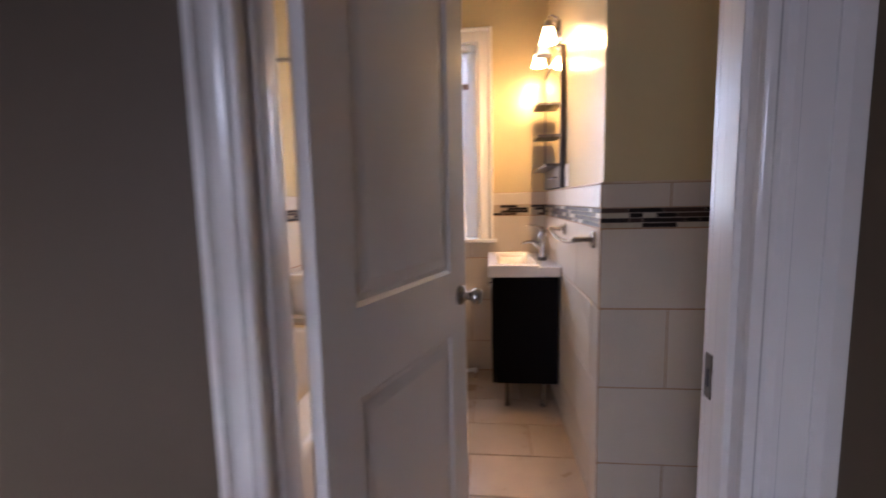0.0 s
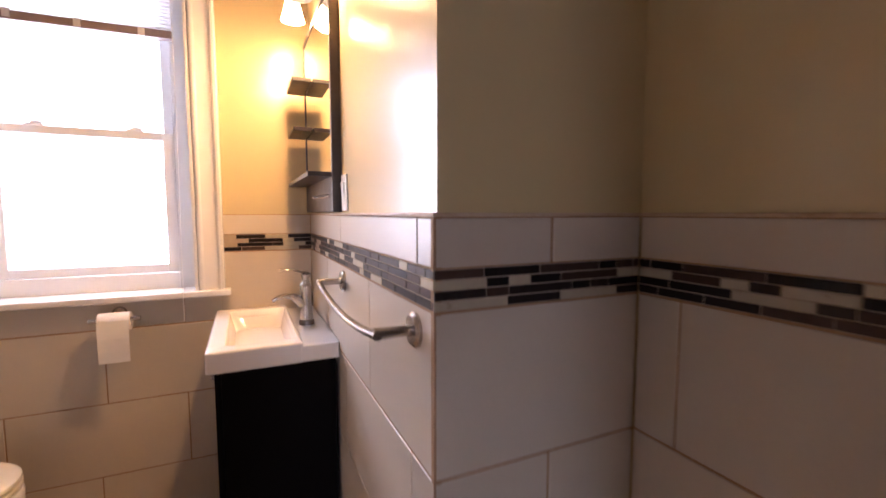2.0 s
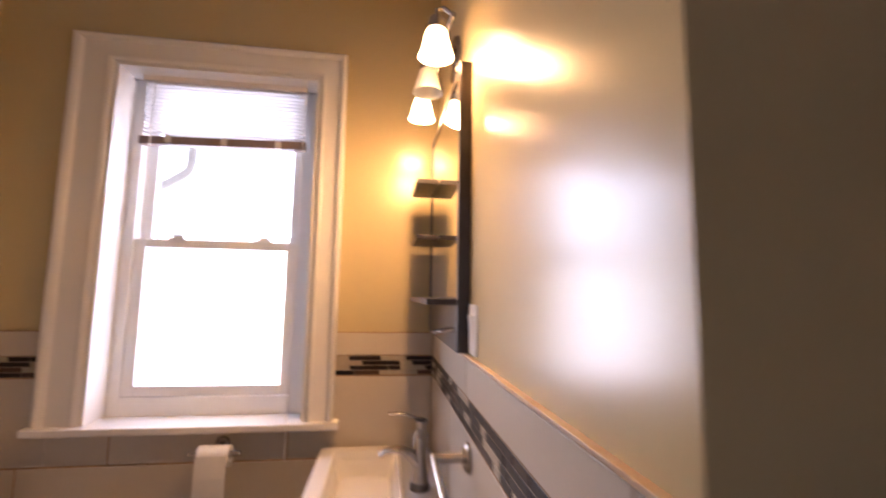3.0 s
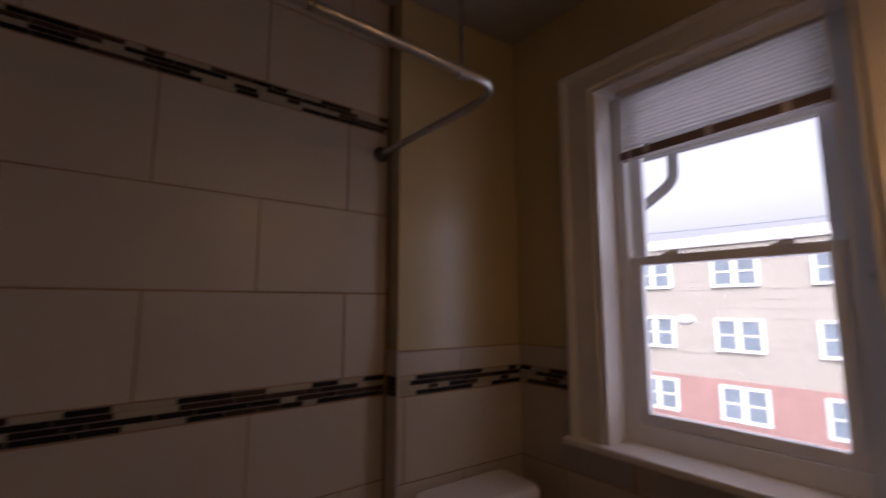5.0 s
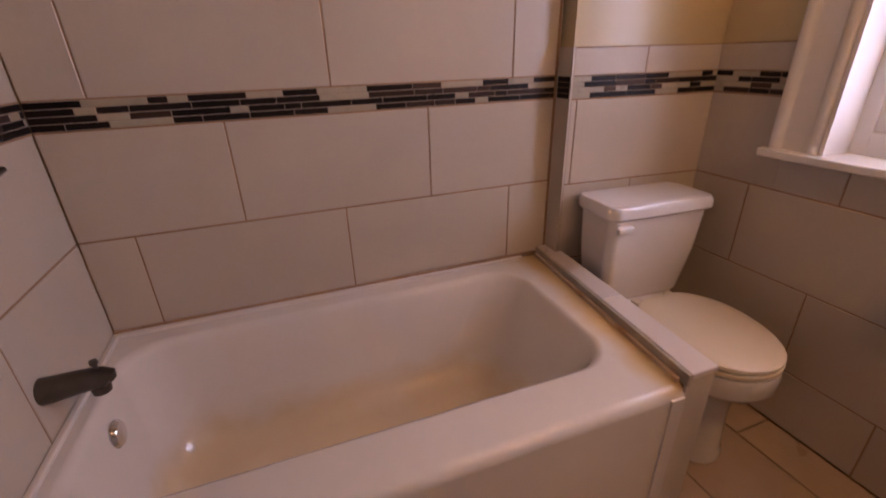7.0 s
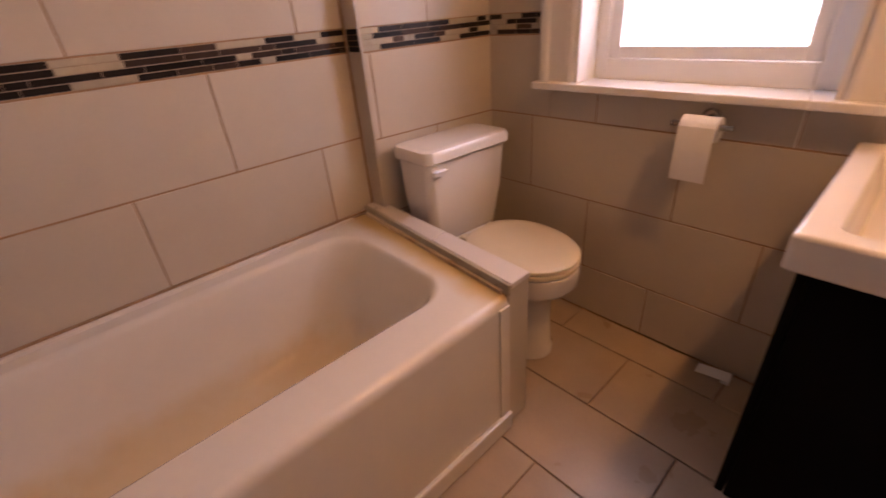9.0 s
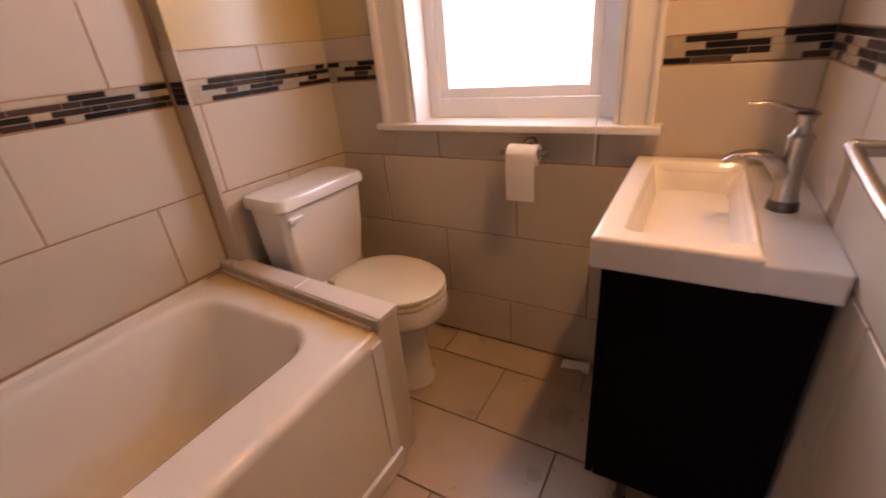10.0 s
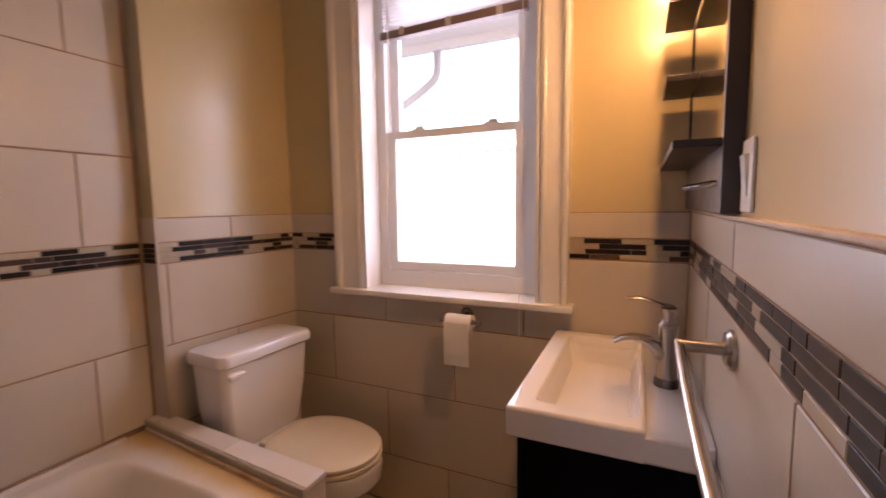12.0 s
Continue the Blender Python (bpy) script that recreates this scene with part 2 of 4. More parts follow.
def rrect(x0, x1, y0, y1, r, z, seg=7):
    """A rounded rectangle at height z."""
    r = min(r, (x1 - x0) / 2 - 1e-4, (y1 - y0) / 2 - 1e-4)
    pts = []
    for cx, cy, a0 in ((x1 - r, y1 - r, 0), (x0 + r, y1 - r, 90), (x0 + r, y0 + r, 180), (x1 - r, y0 + r, 270)):
        for k in range(seg + 1):
            a = radians(a0 + 90 * k / seg)
            pts.append((cx + r * math.cos(a), cy + r * math.sin(a), z))
    return pts


def lathe(profile, origin=(0, 0, 0), axis="Z", seg=28, bm=None):
    """Turns a profile of (radius, height) round an axis through origin."""
    rings = []
    for r, h in profile:
        ring = []
        for k in range(seg):
            a = 2 * math.pi * k / seg
            c, s = r * math.cos(a), r * math.sin(a)
            p = {"Z": (c, s, h), "X": (h, c, s), "Y": (s, h, c)}[axis]
            ring.append(tuple(o + q for o, q in zip(origin, p)))
        rings.append(ring)
    return loft(rings, bm)


def sweep(path, radii, seg=14, bm=None, squash=1.0):
    """A round bar along a path of points."""
    P = [Vector(p) for p in path]
    if not hasattr(radii, "__len__"):
        radii = [radii] * len(P)
    rings, prev = [], None
    for i, p in enumerate(P):
        d = (P[min(i + 1, len(P) - 1)] - P[max(i - 1, 0)]).normalized()
        u = prev - d * prev.dot(d) if prev else d.orthogonal()
        u.normalize()
        prev = u
        w = d.cross(u)
        rings.append([p + (u * math.cos(a) + w * math.sin(a) * squash) * radii[i] for a in (2 * math.pi * k / seg for k in range(seg))])
    return loft(rings, bm)


def arc(c, r, a0, a1, n, plane="XY"):
    out = []
    for k in range(n + 1):
        a = radians(a0 + (a1 - a0) * k / n)
        p, q = r * math.cos(a), r * math.sin(a)
        out.append({"XY": (c[0] + p, c[1] + q, c[2]), "XZ": (c[0] + p, c[1], c[2] + q), "YZ": (c[0], c[1] + p, c[2] + q)}[plane])
    return out


# ---- plan ----
CEIL = 2.76
XW, XT, XE, XA = -1.345, -1.222, 0.452, 0.934     # faces: tub wall, toilet wall, vanity wall, alcove wall
YN, YB, YS, YD, YH = 3.102, 1.62, 0.945, 0.745, 0.64  # north wall, bump face, tub end wall, door wall, hall face
YJ = 2.496                                        # where the toilet wall steps out
G = 0.010                                         # tile face in front of the wall face
WX0, WX1, WZ0, WZ1 = -0.785, -0.026, 0.985, 2.335  # window opening
DX0, DX1, DZ = -0.345, 0.415, 2.05                  # door opening

struct("floor", boxes((-1.6, 1.2, YH, 3.4, -0.14, -0.009)), M_GROUT, "brown grouted bathroom floor bed", "floor")
struct("hall_floor", boxes((-1.7, 1.7, -2.7, YH, -0.14, -0.002)), M_HALLFLOOR, "brown wooden hall floor", "floor")
struct("ceiling", boxes((-1.7, 1.7, -2.7, 3.4, CEIL, CEIL + 0.12)), M_CEIL, "off-white painted plaster ceiling", "ceiling")
struct("wall_north", boxes((-1.6, WX0, YN + G, 3.3, 0, CEIL), (WX1, 1.2, YN + G, 3.3, 0, CEIL),
       (WX0, WX1, YN + G, 3.3, 0, WZ0 - 0.02), (WX0, WX1, YN + G, 3.3, WZ1, CEIL)), M_PAINT, "beige painted wall with a sash window", "wall")
struct("wall_tub_side", boxes((-1.6, XW - G, YD, YJ, 0, CEIL)), M_PAINT, "wall behind the bathtub", "wall")
TURNED = pose(-1.262, YJ, 0, 0, 0, -4.7)          # the toilet wall runs a little out of square
wt_side = struct("wall_toilet_side", boxes((-0.34, -G, 0, 0.64, 0, CEIL)), M_PAINT, "beige painted wall behind the toilet", "wall")
wt_side.matrix_world = TURNED
struct("wall_east", boxes((XE + G, XA + 0.3, YB + G, YN + G, 0, CEIL)), M_PAINT, "glossy beige painted wall beside the vanity", "wall")
struct("wall_alcove", boxes((XA + G, XA + 0.3, YH, YB + G, 0, CEIL)), M_PAINT, "beige painted alcove wall", "wall")
struct("wall_tub_end", boxes((XW - G, -0.52, YD, YS - G, 0, CEIL)), M_PAINT, "plumbing wall at the end of the bathtub", "wall")
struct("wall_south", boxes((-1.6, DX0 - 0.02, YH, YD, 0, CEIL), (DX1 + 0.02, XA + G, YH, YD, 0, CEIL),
       (DX0 - 0.02, DX1 + 0.02, YH, YD, DZ + 0.02, CEIL)), M_HALL, "doorway wall in hall beige darkened for dimness", "wall")
struct("wall_hall_west", boxes((-1.7, -1.6, -2.7, YH, 0, CEIL)), M_HALL, "hall wall, beige darkened for dimness", "wall")
struct("wall_hall_east", boxes((1.6, 1.7, -2.7, YH, 0, CEIL)), M_HALL, "hall wall, beige darkened for dimness", "wall")
# the opening is unseen, added here as a source for the hall light
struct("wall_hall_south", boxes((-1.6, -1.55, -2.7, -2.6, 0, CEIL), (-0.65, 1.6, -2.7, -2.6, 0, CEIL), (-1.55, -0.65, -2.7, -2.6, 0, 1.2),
       (-1.55, -0.65, -2.7, -2.6, 1.75, CEIL)), M_HALL, "darkened hall wall with an added light opening", "wall")

# ---- tiles ----
TILE_MESH = {}


def tile_mesh(w, h, mat, th=0.009, bev=0.0013):
    key = (round(w, 3), round(h, 3), mat.name)
    if key not in TILE_MESH:
        TILE_MESH[key] = finish(box(0, key[0], 0, th, 0, key[1], bevel=bev, seg=1), "tile", mat)
    return TILE_MESH[key]


def wall_pose(rot, at, a, b):
    """Local x runs along the wall from its start, local -y faces the room."""
    return {0: pose(a, at, 0), 90: pose(at, a, 0, 0, 0, 90), -90: pose(at, b, 0, 0, 0, -90), 180: pose(b, at, 0, 0, 0, 180)}[rot]


def local(rot, a, b, w):
    return w - a if rot in (0, 90) else b - w


JOINT = 0.0055
ROWS_LOW = [(0.0, 0.226, 1), (0.226, 0.537, 0), (0.537, 0.848, 1), (0.848, 1.152, 0)]
BAND = (1.154, 1.227)
CAP = (1.227, 1.318)
rng = random.Random(5)


def lay(bed, rot, L, rows, cut=None):
    """rows: (z0, z1, joints in local x). cut: a window hole (u0, u1, z0, z1)."""
    for z0, z1, joints in rows:
        edges = [0.0] + sorted(j for j in joints if 0.015 < j < L - 0.015) + [L]
        for u0, u1 in zip(edges, edges[1:]):
            rects = [(u0, u1, z0, z1)]
            if cut and u1 > cut[0] and u0 < cut[1] and z1 > cut[2] and z0 < cut[3]:
                rects = []
                if u0 < cut[0] - 0.01:
                    rects.append((u0, cut[0], z0, z1))
                if u1 > cut[1] + 0.01:
                    rects.append((cut[1], u1, z0, z1))
                if z0 < cut[2] - 0.01:
                    rects.append((max(u0, cut[0]) - JOINT * (u0 < cut[0]), min(u1, cut[1]) + JOINT * (u1 > cut[1]), z0, cut[2]))
            for p0, p1, q0, q1 in rects:
                t = new("tile", tile_mesh(p1 - p0 - JOINT, q1 - q0 - JOINT, M_TILE))
                t.parent = bed
                t.matrix_local = pose(p0 + JOINT / 2, rng.uniform(-0.0006, 0.0006), q0 + JOINT / 2)


LENGTHS = (0.048, 0.073, 0.098, 0.123, 0.148)


def mosaic(bed, L, z0, z1, skip=None):
    n = 4
    h = (z1 - z0) / n
    for r in range(n):
        u = -rng.choice((0.0, 0.02, 0.05))
        last = None
        while u < L - 0.008:
            w = rng.choice(LENGTHS)
            mat = rng.choice([M_GLASSD] * 6 + [M_GLASSG] * 3 + [M_GLASSC] * (0 if last is M_GLASSC else 5))
            last = mat
            a, b = max(u, 0), min(u + w, L)
            u += w
            if b - a < 0.008 or (skip and b > skip[0] + 0.02 and a < skip[1] - 0.02):
                continue
            t = new("mosaic_strip", tile_mesh(b - a - 0.002, h - 0.002, mat, 0.0085, 0.0008))
            t.parent = bed
            t.matrix_local = pose(a + 0.001, rng.uniform(-0.0008, 0.0004), z0 + r * h + 0.001)


def tile_bed(name, rot, at, a, b, z1, label, cut=None, z0=0.0):
    L = b - a
    bm = bmesh.new()
    if cut:
        rows = ((0, cut[0], z0, z1), (cut[1], L, z0, z1), (cut[0], cut[1], z0, cut[2]))
    else:
        rows = ((0, L, z0, z1),)
    for u0, u1, q0, q1 in rows:
        box(u0, u1, 0.0022, G + 0.004, q0, q1, bm=bm)
    bed = struct(name, bm, M_GROUT, label, "wall tiles")
    bed.matrix_world = wall_pose(rot, at, a, b)
    return bed


def half(first, step, lo, hi):
    k, out = first, []
    while k > lo:
        k -= step
    while k < hi:
        if k > lo:
            out.append(k)
        k += step
    return out


def tiled(name, rot, at, a, b, label, low, cap, cut=None, z0=0.0, upper=None, top=None):
    """low: for each row of ROWS_LOW a first joint in the world or None."""
    L = b - a
    lc = None
    if cut:
        us = sorted(local(rot, a, b, c) for c in cut[:2])
        lc = (us[0], us[1], cut[2], cut[3])
    bed = tile_bed(name, rot, at, a, b, top or CAP[1], label, lc, z0)
    rows = []
    for (q0, q1, _), j in zip(ROWS_LOW, low):
        if q1 > z0 + 0.02:
            js = [] if j is None else [local(rot, a, b, w) for w in half(j, 0.613, a, b)]
            rows.append((max(q0, z0), q1, js))
    if upper:
        for q0, q1, j in upper:
            rows.append((q0, q1, [local(rot, a, b, w) for w in half(j, 0.613, a, b)]))
    else:
        rows.append((CAP[0], CAP[1], [local(rot, a, b, w) for w in cap]))
    lay(bed, rot, L, rows, lc)
    spans = ((0, lc[0]), (lc[1], L)) if lc else ((0, L),)
    part("band_grout", boxes(*[(u0, u1, 0.0014, 0.003, *BAND) for u0, u1 in spans]), M_BANDGROUT, bed)
    mosaic(bed, L, *BAND, skip=lc)
    if upper:
        part("band_grout", boxes((0, L, 0.0014, 0.003, 2.182, 2.246)), M_BANDGROUT, bed)
        mosaic(bed, L, 2.182, 2.246)
    return bed


UP = [(1.228, 1.533, 2.31), (1.533, 1.842, 2.0), (1.842, 2.18, 2.31), (2.248, 2.553, 2.0), (2.553, CEIL, 2.31)]
tiled("wall_tiles_tub", 90, XW, YS, YJ, "off-white wall tiles with dark mosaic bands behind the tub", (2.31, 2.0, 2.31, 2.0), (), z0=0.3, upper=UP, top=CEIL)
tiled("wall_tiles_tub_end", 180, YS, XW, -0.52, "off-white wall tiles with mosaic band over the tub taps", (-0.9, -1.1, -0.9, -0.73), (),
      upper=[(q0, q1, -1.05 if i % 2 else -0.75) for i, (q0, q1, _) in enumerate(UP)], top=CEIL)
tiled("wall_tiles_toilet", 90, XT, YJ, YN + 0.005, "off-white wall tiles with dark mosaic band behind the toilet", (2.79, 2.52, 2.79, 2.52), (2.785,)).matrix_world = TURNED @ pose(0, 0, 0, 0, 0, 90)
tiled("wall_tiles_north", 0, YN, XT, XE, "off-white wall tiles with dark mosaic band under the window", (-0.408, -0.70, -0.987, -0.70), (),
      cut=(-0.90, 0.055, 0.962, 3.0))
tiled("wall_tiles_east", -90, XE, YB + 0.0006, YN, "off-white wall tiles with dark mosaic band beside the vanity", (2.35, 2.047, 2.35, 2.047), (1.70, 2.40))
tiled("wall_tiles_bump", 0, YB, XE, XA, "off-white wall tiles with dark mosaic band on the wall end", (0.702, None, 0.702, None), (0.70,))
tiled("wall_tiles_alcove", -90, XA, YD, YB, "off-white wall tiles with dark mosaic band in the alcove", (1.21, 1.52, 1.21, 1.52), (1.21,))
# tiled cheek where the toilet wall steps out, and its painted part
cheek = struct("wall_step_tiles", boxes((XW, -1.259, YJ - 0.008, YJ, 0.5, CAP[1])), M_TILE, "narrow off-white tiled cheek of the wall step", "wall tiles")
cheek2 = tile_bed("wall_step_band", 0, YJ - 0.011, XW + 0.012, -1.264, BAND[1], "mosaic band on the wall step", None, BAND[0])
mosaic(cheek2, -1.264 - XW - 0.012, *BAND)

struct("step_corner_caulk", boxes((XW - 0.001, XW + 0.005, YJ - 0.016, YJ - 0.009, 0.556, CEIL)), M_GROUT, "brown caulk line in the corner of the wall step", "trim")
# brown caulk lines along the tile tops
for nm, r in (("tile_top_edge_east", (XE - 0.002, XE + 0.012, YB - 0.002, YN, CAP[1] - 0.001, CAP[1] + 0.006)),
              ("tile_top_edge_bump", (XE, XA, YB - 0.002, YB + 0.012, CAP[1] - 0.001, CAP[1] + 0.006)),
              ("tile_top_edge_alcove", (XA - 0.002, XA + 0.012, YD, YB - 0.002, CAP[1] - 0.001, CAP[1] + 0.006))):
    struct(nm, boxes(r, bevel=0.002), M_CAULK, "stained beige caulk along the tile top", "trim")

# floor tiles
floor_bed = bpy.data.objects["floor"]
FY = [0.75, 0.78, 1.09, 1.397, 1.704, 2.011, 2.318, 2.625, 2.932, 3.10]
for i, (y0, y1) in enumerate(zip(FY, FY[1:])):
    first = -0.365 if i % 2 else -0.06
    xs = [-1.35] + half(first, 0.612, -1.33, XA - 0.02) + [XA]
    for x0, x1 in zip(xs, xs[1:]):
        t = new("floor_tile", tile_mesh(x1 - x0 - 0.006, y1 - y0 - 0.006, M_FTILE))
        t.parent = floor_bed
        t.matrix_local = pose(x0 + 0.003, y0 + 0.003, 0.0, -90) 

# ---- doorway ----
def moulding(profile, x0, x1, z0, z1, y, d, left=1.0, right=1.0, head=1.0):
    """A mitred casing of one moulding round three sides of an opening: profile of (offset, thickness), on a wall face at y, standing out along d."""
    secs = []
    for x, sx, z, sz in ((x0, -left, z0, 0), (x0, -left, z1, head), (x1, right, z1, head), (x1, right, z0, 0)):
        secs.append([(x + sx * o, y + d * t, z + sz * o) for o, t in profile])
    return loft(secs)


DOOR_MOULD = [(0, 0), (0, 0.012), (0.006, 0.017), (0.012, 0.018), (0.020, 0.009), (0.028, 0.008), (0.034, 0.017), (0.042, 0.019), (0.048, 0.010), (0.060, 0.010), (0.080, 0.019), (0.086, 0.015),
              (0.094, 0.028), (0.108, 0.030), (0.117, 0.027), (0.12, 0.020), (0.12, 0)]
WINDOW_MOULD = [(0, 0), (0, 0.026), (0.003, 0.036), (0.010, 0.043), (0.020, 0.046), (0.030, 0.044), (0.038, 0.039), (0.095, 0.036), (0.104, 0.038), (0.110, 0.047), (0.118, 0.052),
                (0.130, 0.052), (0.138, 0.046), (0.14, 0.036), (0.14, 0)]

struct("trim_door_hall", moulding(DOOR_MOULD, DX0, DX1, 0, DZ, YH, -1, 0.66, 1.06, 1.0), M_WHITE, "white moulded door casing on the hall side", "door casing", True)
struct("trim_door_bath", moulding(DOOR_MOULD, DX0, DX1, 0, DZ, YD, 1, 0.75, 0.75, 0.75), M_WHITE, "white moulded door casing on the bathroom side", "door casing")
struct("door_jamb", boxes((DX0 - 0.02, DX0, YH, YD, 0, DZ), (DX1, DX1 + 0.02, YH, YD, 0, DZ), (DX0 - 0.02, DX1 + 0.02, YH, YD, DZ, DZ + 0.02),
       (DX0, DX0 + 0.012, YH + 0.02, YH + 0.058, 0, DZ), (DX1 - 0.012, DX1, YH + 0.02, YH + 0.058, 0, DZ),
       (DX0 + 0.012, DX1 - 0.012, YH + 0.02, YH + 0.058, DZ - 0.012, DZ), bevel=0.0025), M_WHITE, "white painted door jamb with stop", "door jamb")
strike = thing("strike_plate", DX1, 0.736, 0.955, "worn metal strike plate let into the white jamb", "strike plate")
part("plate", box(-0.002, 0.001, -0.012, 0.010, -0.040, 0.040, 0.001), M_BRONZE, strike)
# near-black block on the plate, painting in the shade of the latch hole
part("latch_hole_dark", box(-0.0035, -0.001, -0.006, 0.004, -0.018, 0.014), M_DARKGAP, strike)

door = thing("door_1", -0.285, 0.742, 0.012, "white two-panel moulded door standing half open", "door")
door.rotation_euler = (0, 0, radians(70.0))
door["kind"] = "structure"
DW, DH, DT = 0.712, 2.03, 0.035
part("door_leaf", boxes((0, 0.115, 0, DT, 0, DH), (DW - 0.115, DW, 0, DT, 0, DH), (0.115, DW - 0.115, 0, DT, 0, 0.22),
     (0.115, DW - 0.115, 0, DT, 0.83, 1.03), (0.115, DW - 0.115, 0, DT, DH - 0.12, DH)), M_DOOR, door)
for z0, z1 in ((0.22, 0.83), (1.03, DH - 0.12)):
    x0, x1 = 0.115, DW - 0.115
    secs = []
    for y, ins in ((0.0, 0.0), (0.009, 0.010), (0.010, 0.024), (0.003, 0.055), (0.003, 0.06)):
        secs.append([(x0 + ins, y, z0 + ins), (x1 - ins, y, z0 + ins), (x1 - ins, y, z1 - ins), (x0 + ins, y, z1 - ins)])
    bm = loft(secs, cap0=False)
    secs = [[(p[0], DT - p[1], p[2]) for p in s] for s in secs]
    loft(secs, bm, cap0=False)
    part("door_panel", bm, M_DOOR, door)
for side in (0, 1):
    prof = [(0.0, 0.0), (0.033, 0.0), (0.033, 0.006), (0.026, 0.012), (0.013, 0.018), (0.013, 0.036), (0.019, 0.042), (0.026, 0.052), (0.027, 0.062), (0.022, 0.072), (0.008, 0.076), (0.0, 0.076)]
    prof = [(max(r, 0.0006), (-h if side == 0 else DT + h)) for r, h in prof]
    part("door_knob", lathe(prof, (DW - 0.046, 0, 0.945), "Y", 24), M_NICKEL, door, "satin nickel round door knob", True)
part("latch", box(DW - 0.001, DW + 0.008, 0.008, 0.027, 0.93, 0.958, 0.002), M_NICKEL, door)
for z in (0.22, 1.80):
    part("hinge", lathe([(0.0005, -0.045), (0.007, -0.045), (0.007, 0.045), (0.0005, 0.045)], (-0.012, DT + 0.003, z), "Z", 12), M_NICKEL, door, "", True)

# ---- window ----
window = thing("window_1", (WX0 + WX1) / 2, 3.2, WZ0, "white vinyl double-hung window with closed sashes", "window")
window["kind"] = "structure"
LX = window.location


def rel(x0, x1, y0, y1, z0, z1):
    return (x0 - LX[0], x1 - LX[0], y0 - LX[1], y1 - LX[1], z0 - LX[2], z1 - LX[2])


bm = moulding(WINDOW_MOULD, WX0 - LX[0], WX1 - LX[0], 0.005, WZ1 - LX[2], YN + G - LX[1], -1, 1.08, 0.74, 0.76)
part("casing", bm, M_WHITE, window, "white gloss moulded casing", True)
part("reveal", boxes(rel(WX0, WX0 + 0.012, YN + G - 0.038, 3.3, WZ0, WZ1), rel(WX1 - 0.012, WX1, YN + G - 0.038, 3.3, WZ0, WZ1), rel(WX0 + 0.012, WX1 - 0.012, YN + G - 0.038, 3.3, WZ1 - 0.012, WZ1)), M_WHITE, window)
part("window_sill", box(*rel(-0.952, 0.100, 3.040, 3.23, WZ0 - 0.020, WZ0 + 0.006), bevel=0.007, seg=3), M_WHITE, window, "white painted stool with rounded nose")
FX0, FX1 = -0.742, -0.095
part("window_frame", boxes(rel(WX0 + 0.012, FX0 + 0.012, 3.195, 3.30, WZ0 + 0.004, WZ1 - 0.012), rel(FX1 - 0.012, WX1 - 0.012, 3.195, 3.30, WZ0 + 0.004, WZ1 - 0.012),
     rel(FX0 + 0.012, FX1 - 0.012, 3.195, 3.30, WZ0 + 0.004, WZ0 + 0.075), rel(FX0 + 0.012, FX1 - 0.012, 3.195, 3.30, WZ1 - 0.05, WZ1 - 0.012), bevel=0.003), M_VINYL, window)


def sash(x0, x1, y0, y1, z0, z1, s, low, top, label):
    ob = part("sash", boxes(rel(x0, x0 + s, y0, y1, z0, z1), rel(x1 - s, x1, y0, y1, z0, z1), rel(x0 + s, x1 - s, y0, y1, z0, z0 + low),
              rel(x0 + s, x1 - s, y0, y1, z1 - top, z1), bevel=0.0035), M_VINYL, window, label)
    pane = part("pane", boxes(rel(x0 + s - 0.005, x1 - s + 0.005, (y0 + y1) / 2 - 0.002, (y0 + y1) / 2 + 0.002, z0 + low - 0.005, z1 - top + 0.005)), M_PANE, ob)
    pane.visible_shadow = False
    return ob


low_sash = sash(FX0 + 0.012, FX1 - 0.012, 3.205, 3.235, 1.062, 1.672, 0.042, 0.038, 0.034, "lower sash with two locks on the meeting rail")
sash(FX0 + 0.012, FX1 - 0.012, 3.245, 3.275, 1.640, 2.285, 0.042, 0.032, 0.04, "upper sash")
for lx in (-0.58, -0.25):
    part("sash_lock", boxes(rel(lx - 0.03, lx + 0.03, 3.208, 3.232, 1.672, 1.680), rel(lx - 0.012, lx + 0.026, 3.21, 3.23, 1.680, 1.690), bevel=0.003), M_VINYL, low_sash)

blind = thing("mini_blind", -0.405, 3.165, 2.31, "white mini blind pulled up, with a backlit-dark bottom rail", "blind")
bx0, bx1 = -0.315, 0.315
part("headrail", box(bx0, bx1, -0.022, 0.016, -0.008, 0.018, 0.002), M_BLIND, blind)
for k in range(14):
    z = -0.018 - k * 0.0152
    bm = bmesh.new()
    pts = [(-0.014, 0.0), (-0.007, 0.0025), (0.0, 0.0035), (0.007, 0.0025), (0.014, 0.0)]
    a = [(bx0 + 0.004, p, z + q) for p, q in pts] + [(bx0 + 0.004, p, z + q - 0.0012) for p, q in pts[::-1]]
    b = [(bx1 - 0.004, p, z + q + 0.0015) for p, q in pts] + [(bx1 - 0.004, p, z + q + 0.0003) for p, q in pts[::-1]]
    loft([a, b], bm)
    part("slat", bm, M_BLIND, blind)
part("bottom_rail", loft([[(bx0, p, q) for p, q in ((-0.016, -0.268), (0.016, -0.268), (0.016, -0.236), (-0.016, -0.236))],
     [(bx1, p, q) for p, q in ((-0.016, -0.254), (0.016, -0.254), (0.016, -0.222), (-0.016, -0.222))]]), M_BLINDRAIL, blind, "bottom rail browned for backlight")
for lx in (-0.21, 0.0, 0.21):
    part("ladder_clip", box(lx - 0.012, lx + 0.012, -0.018, -0.0155, -0.258, -0.226, 0.002), M_BLIND, blind)
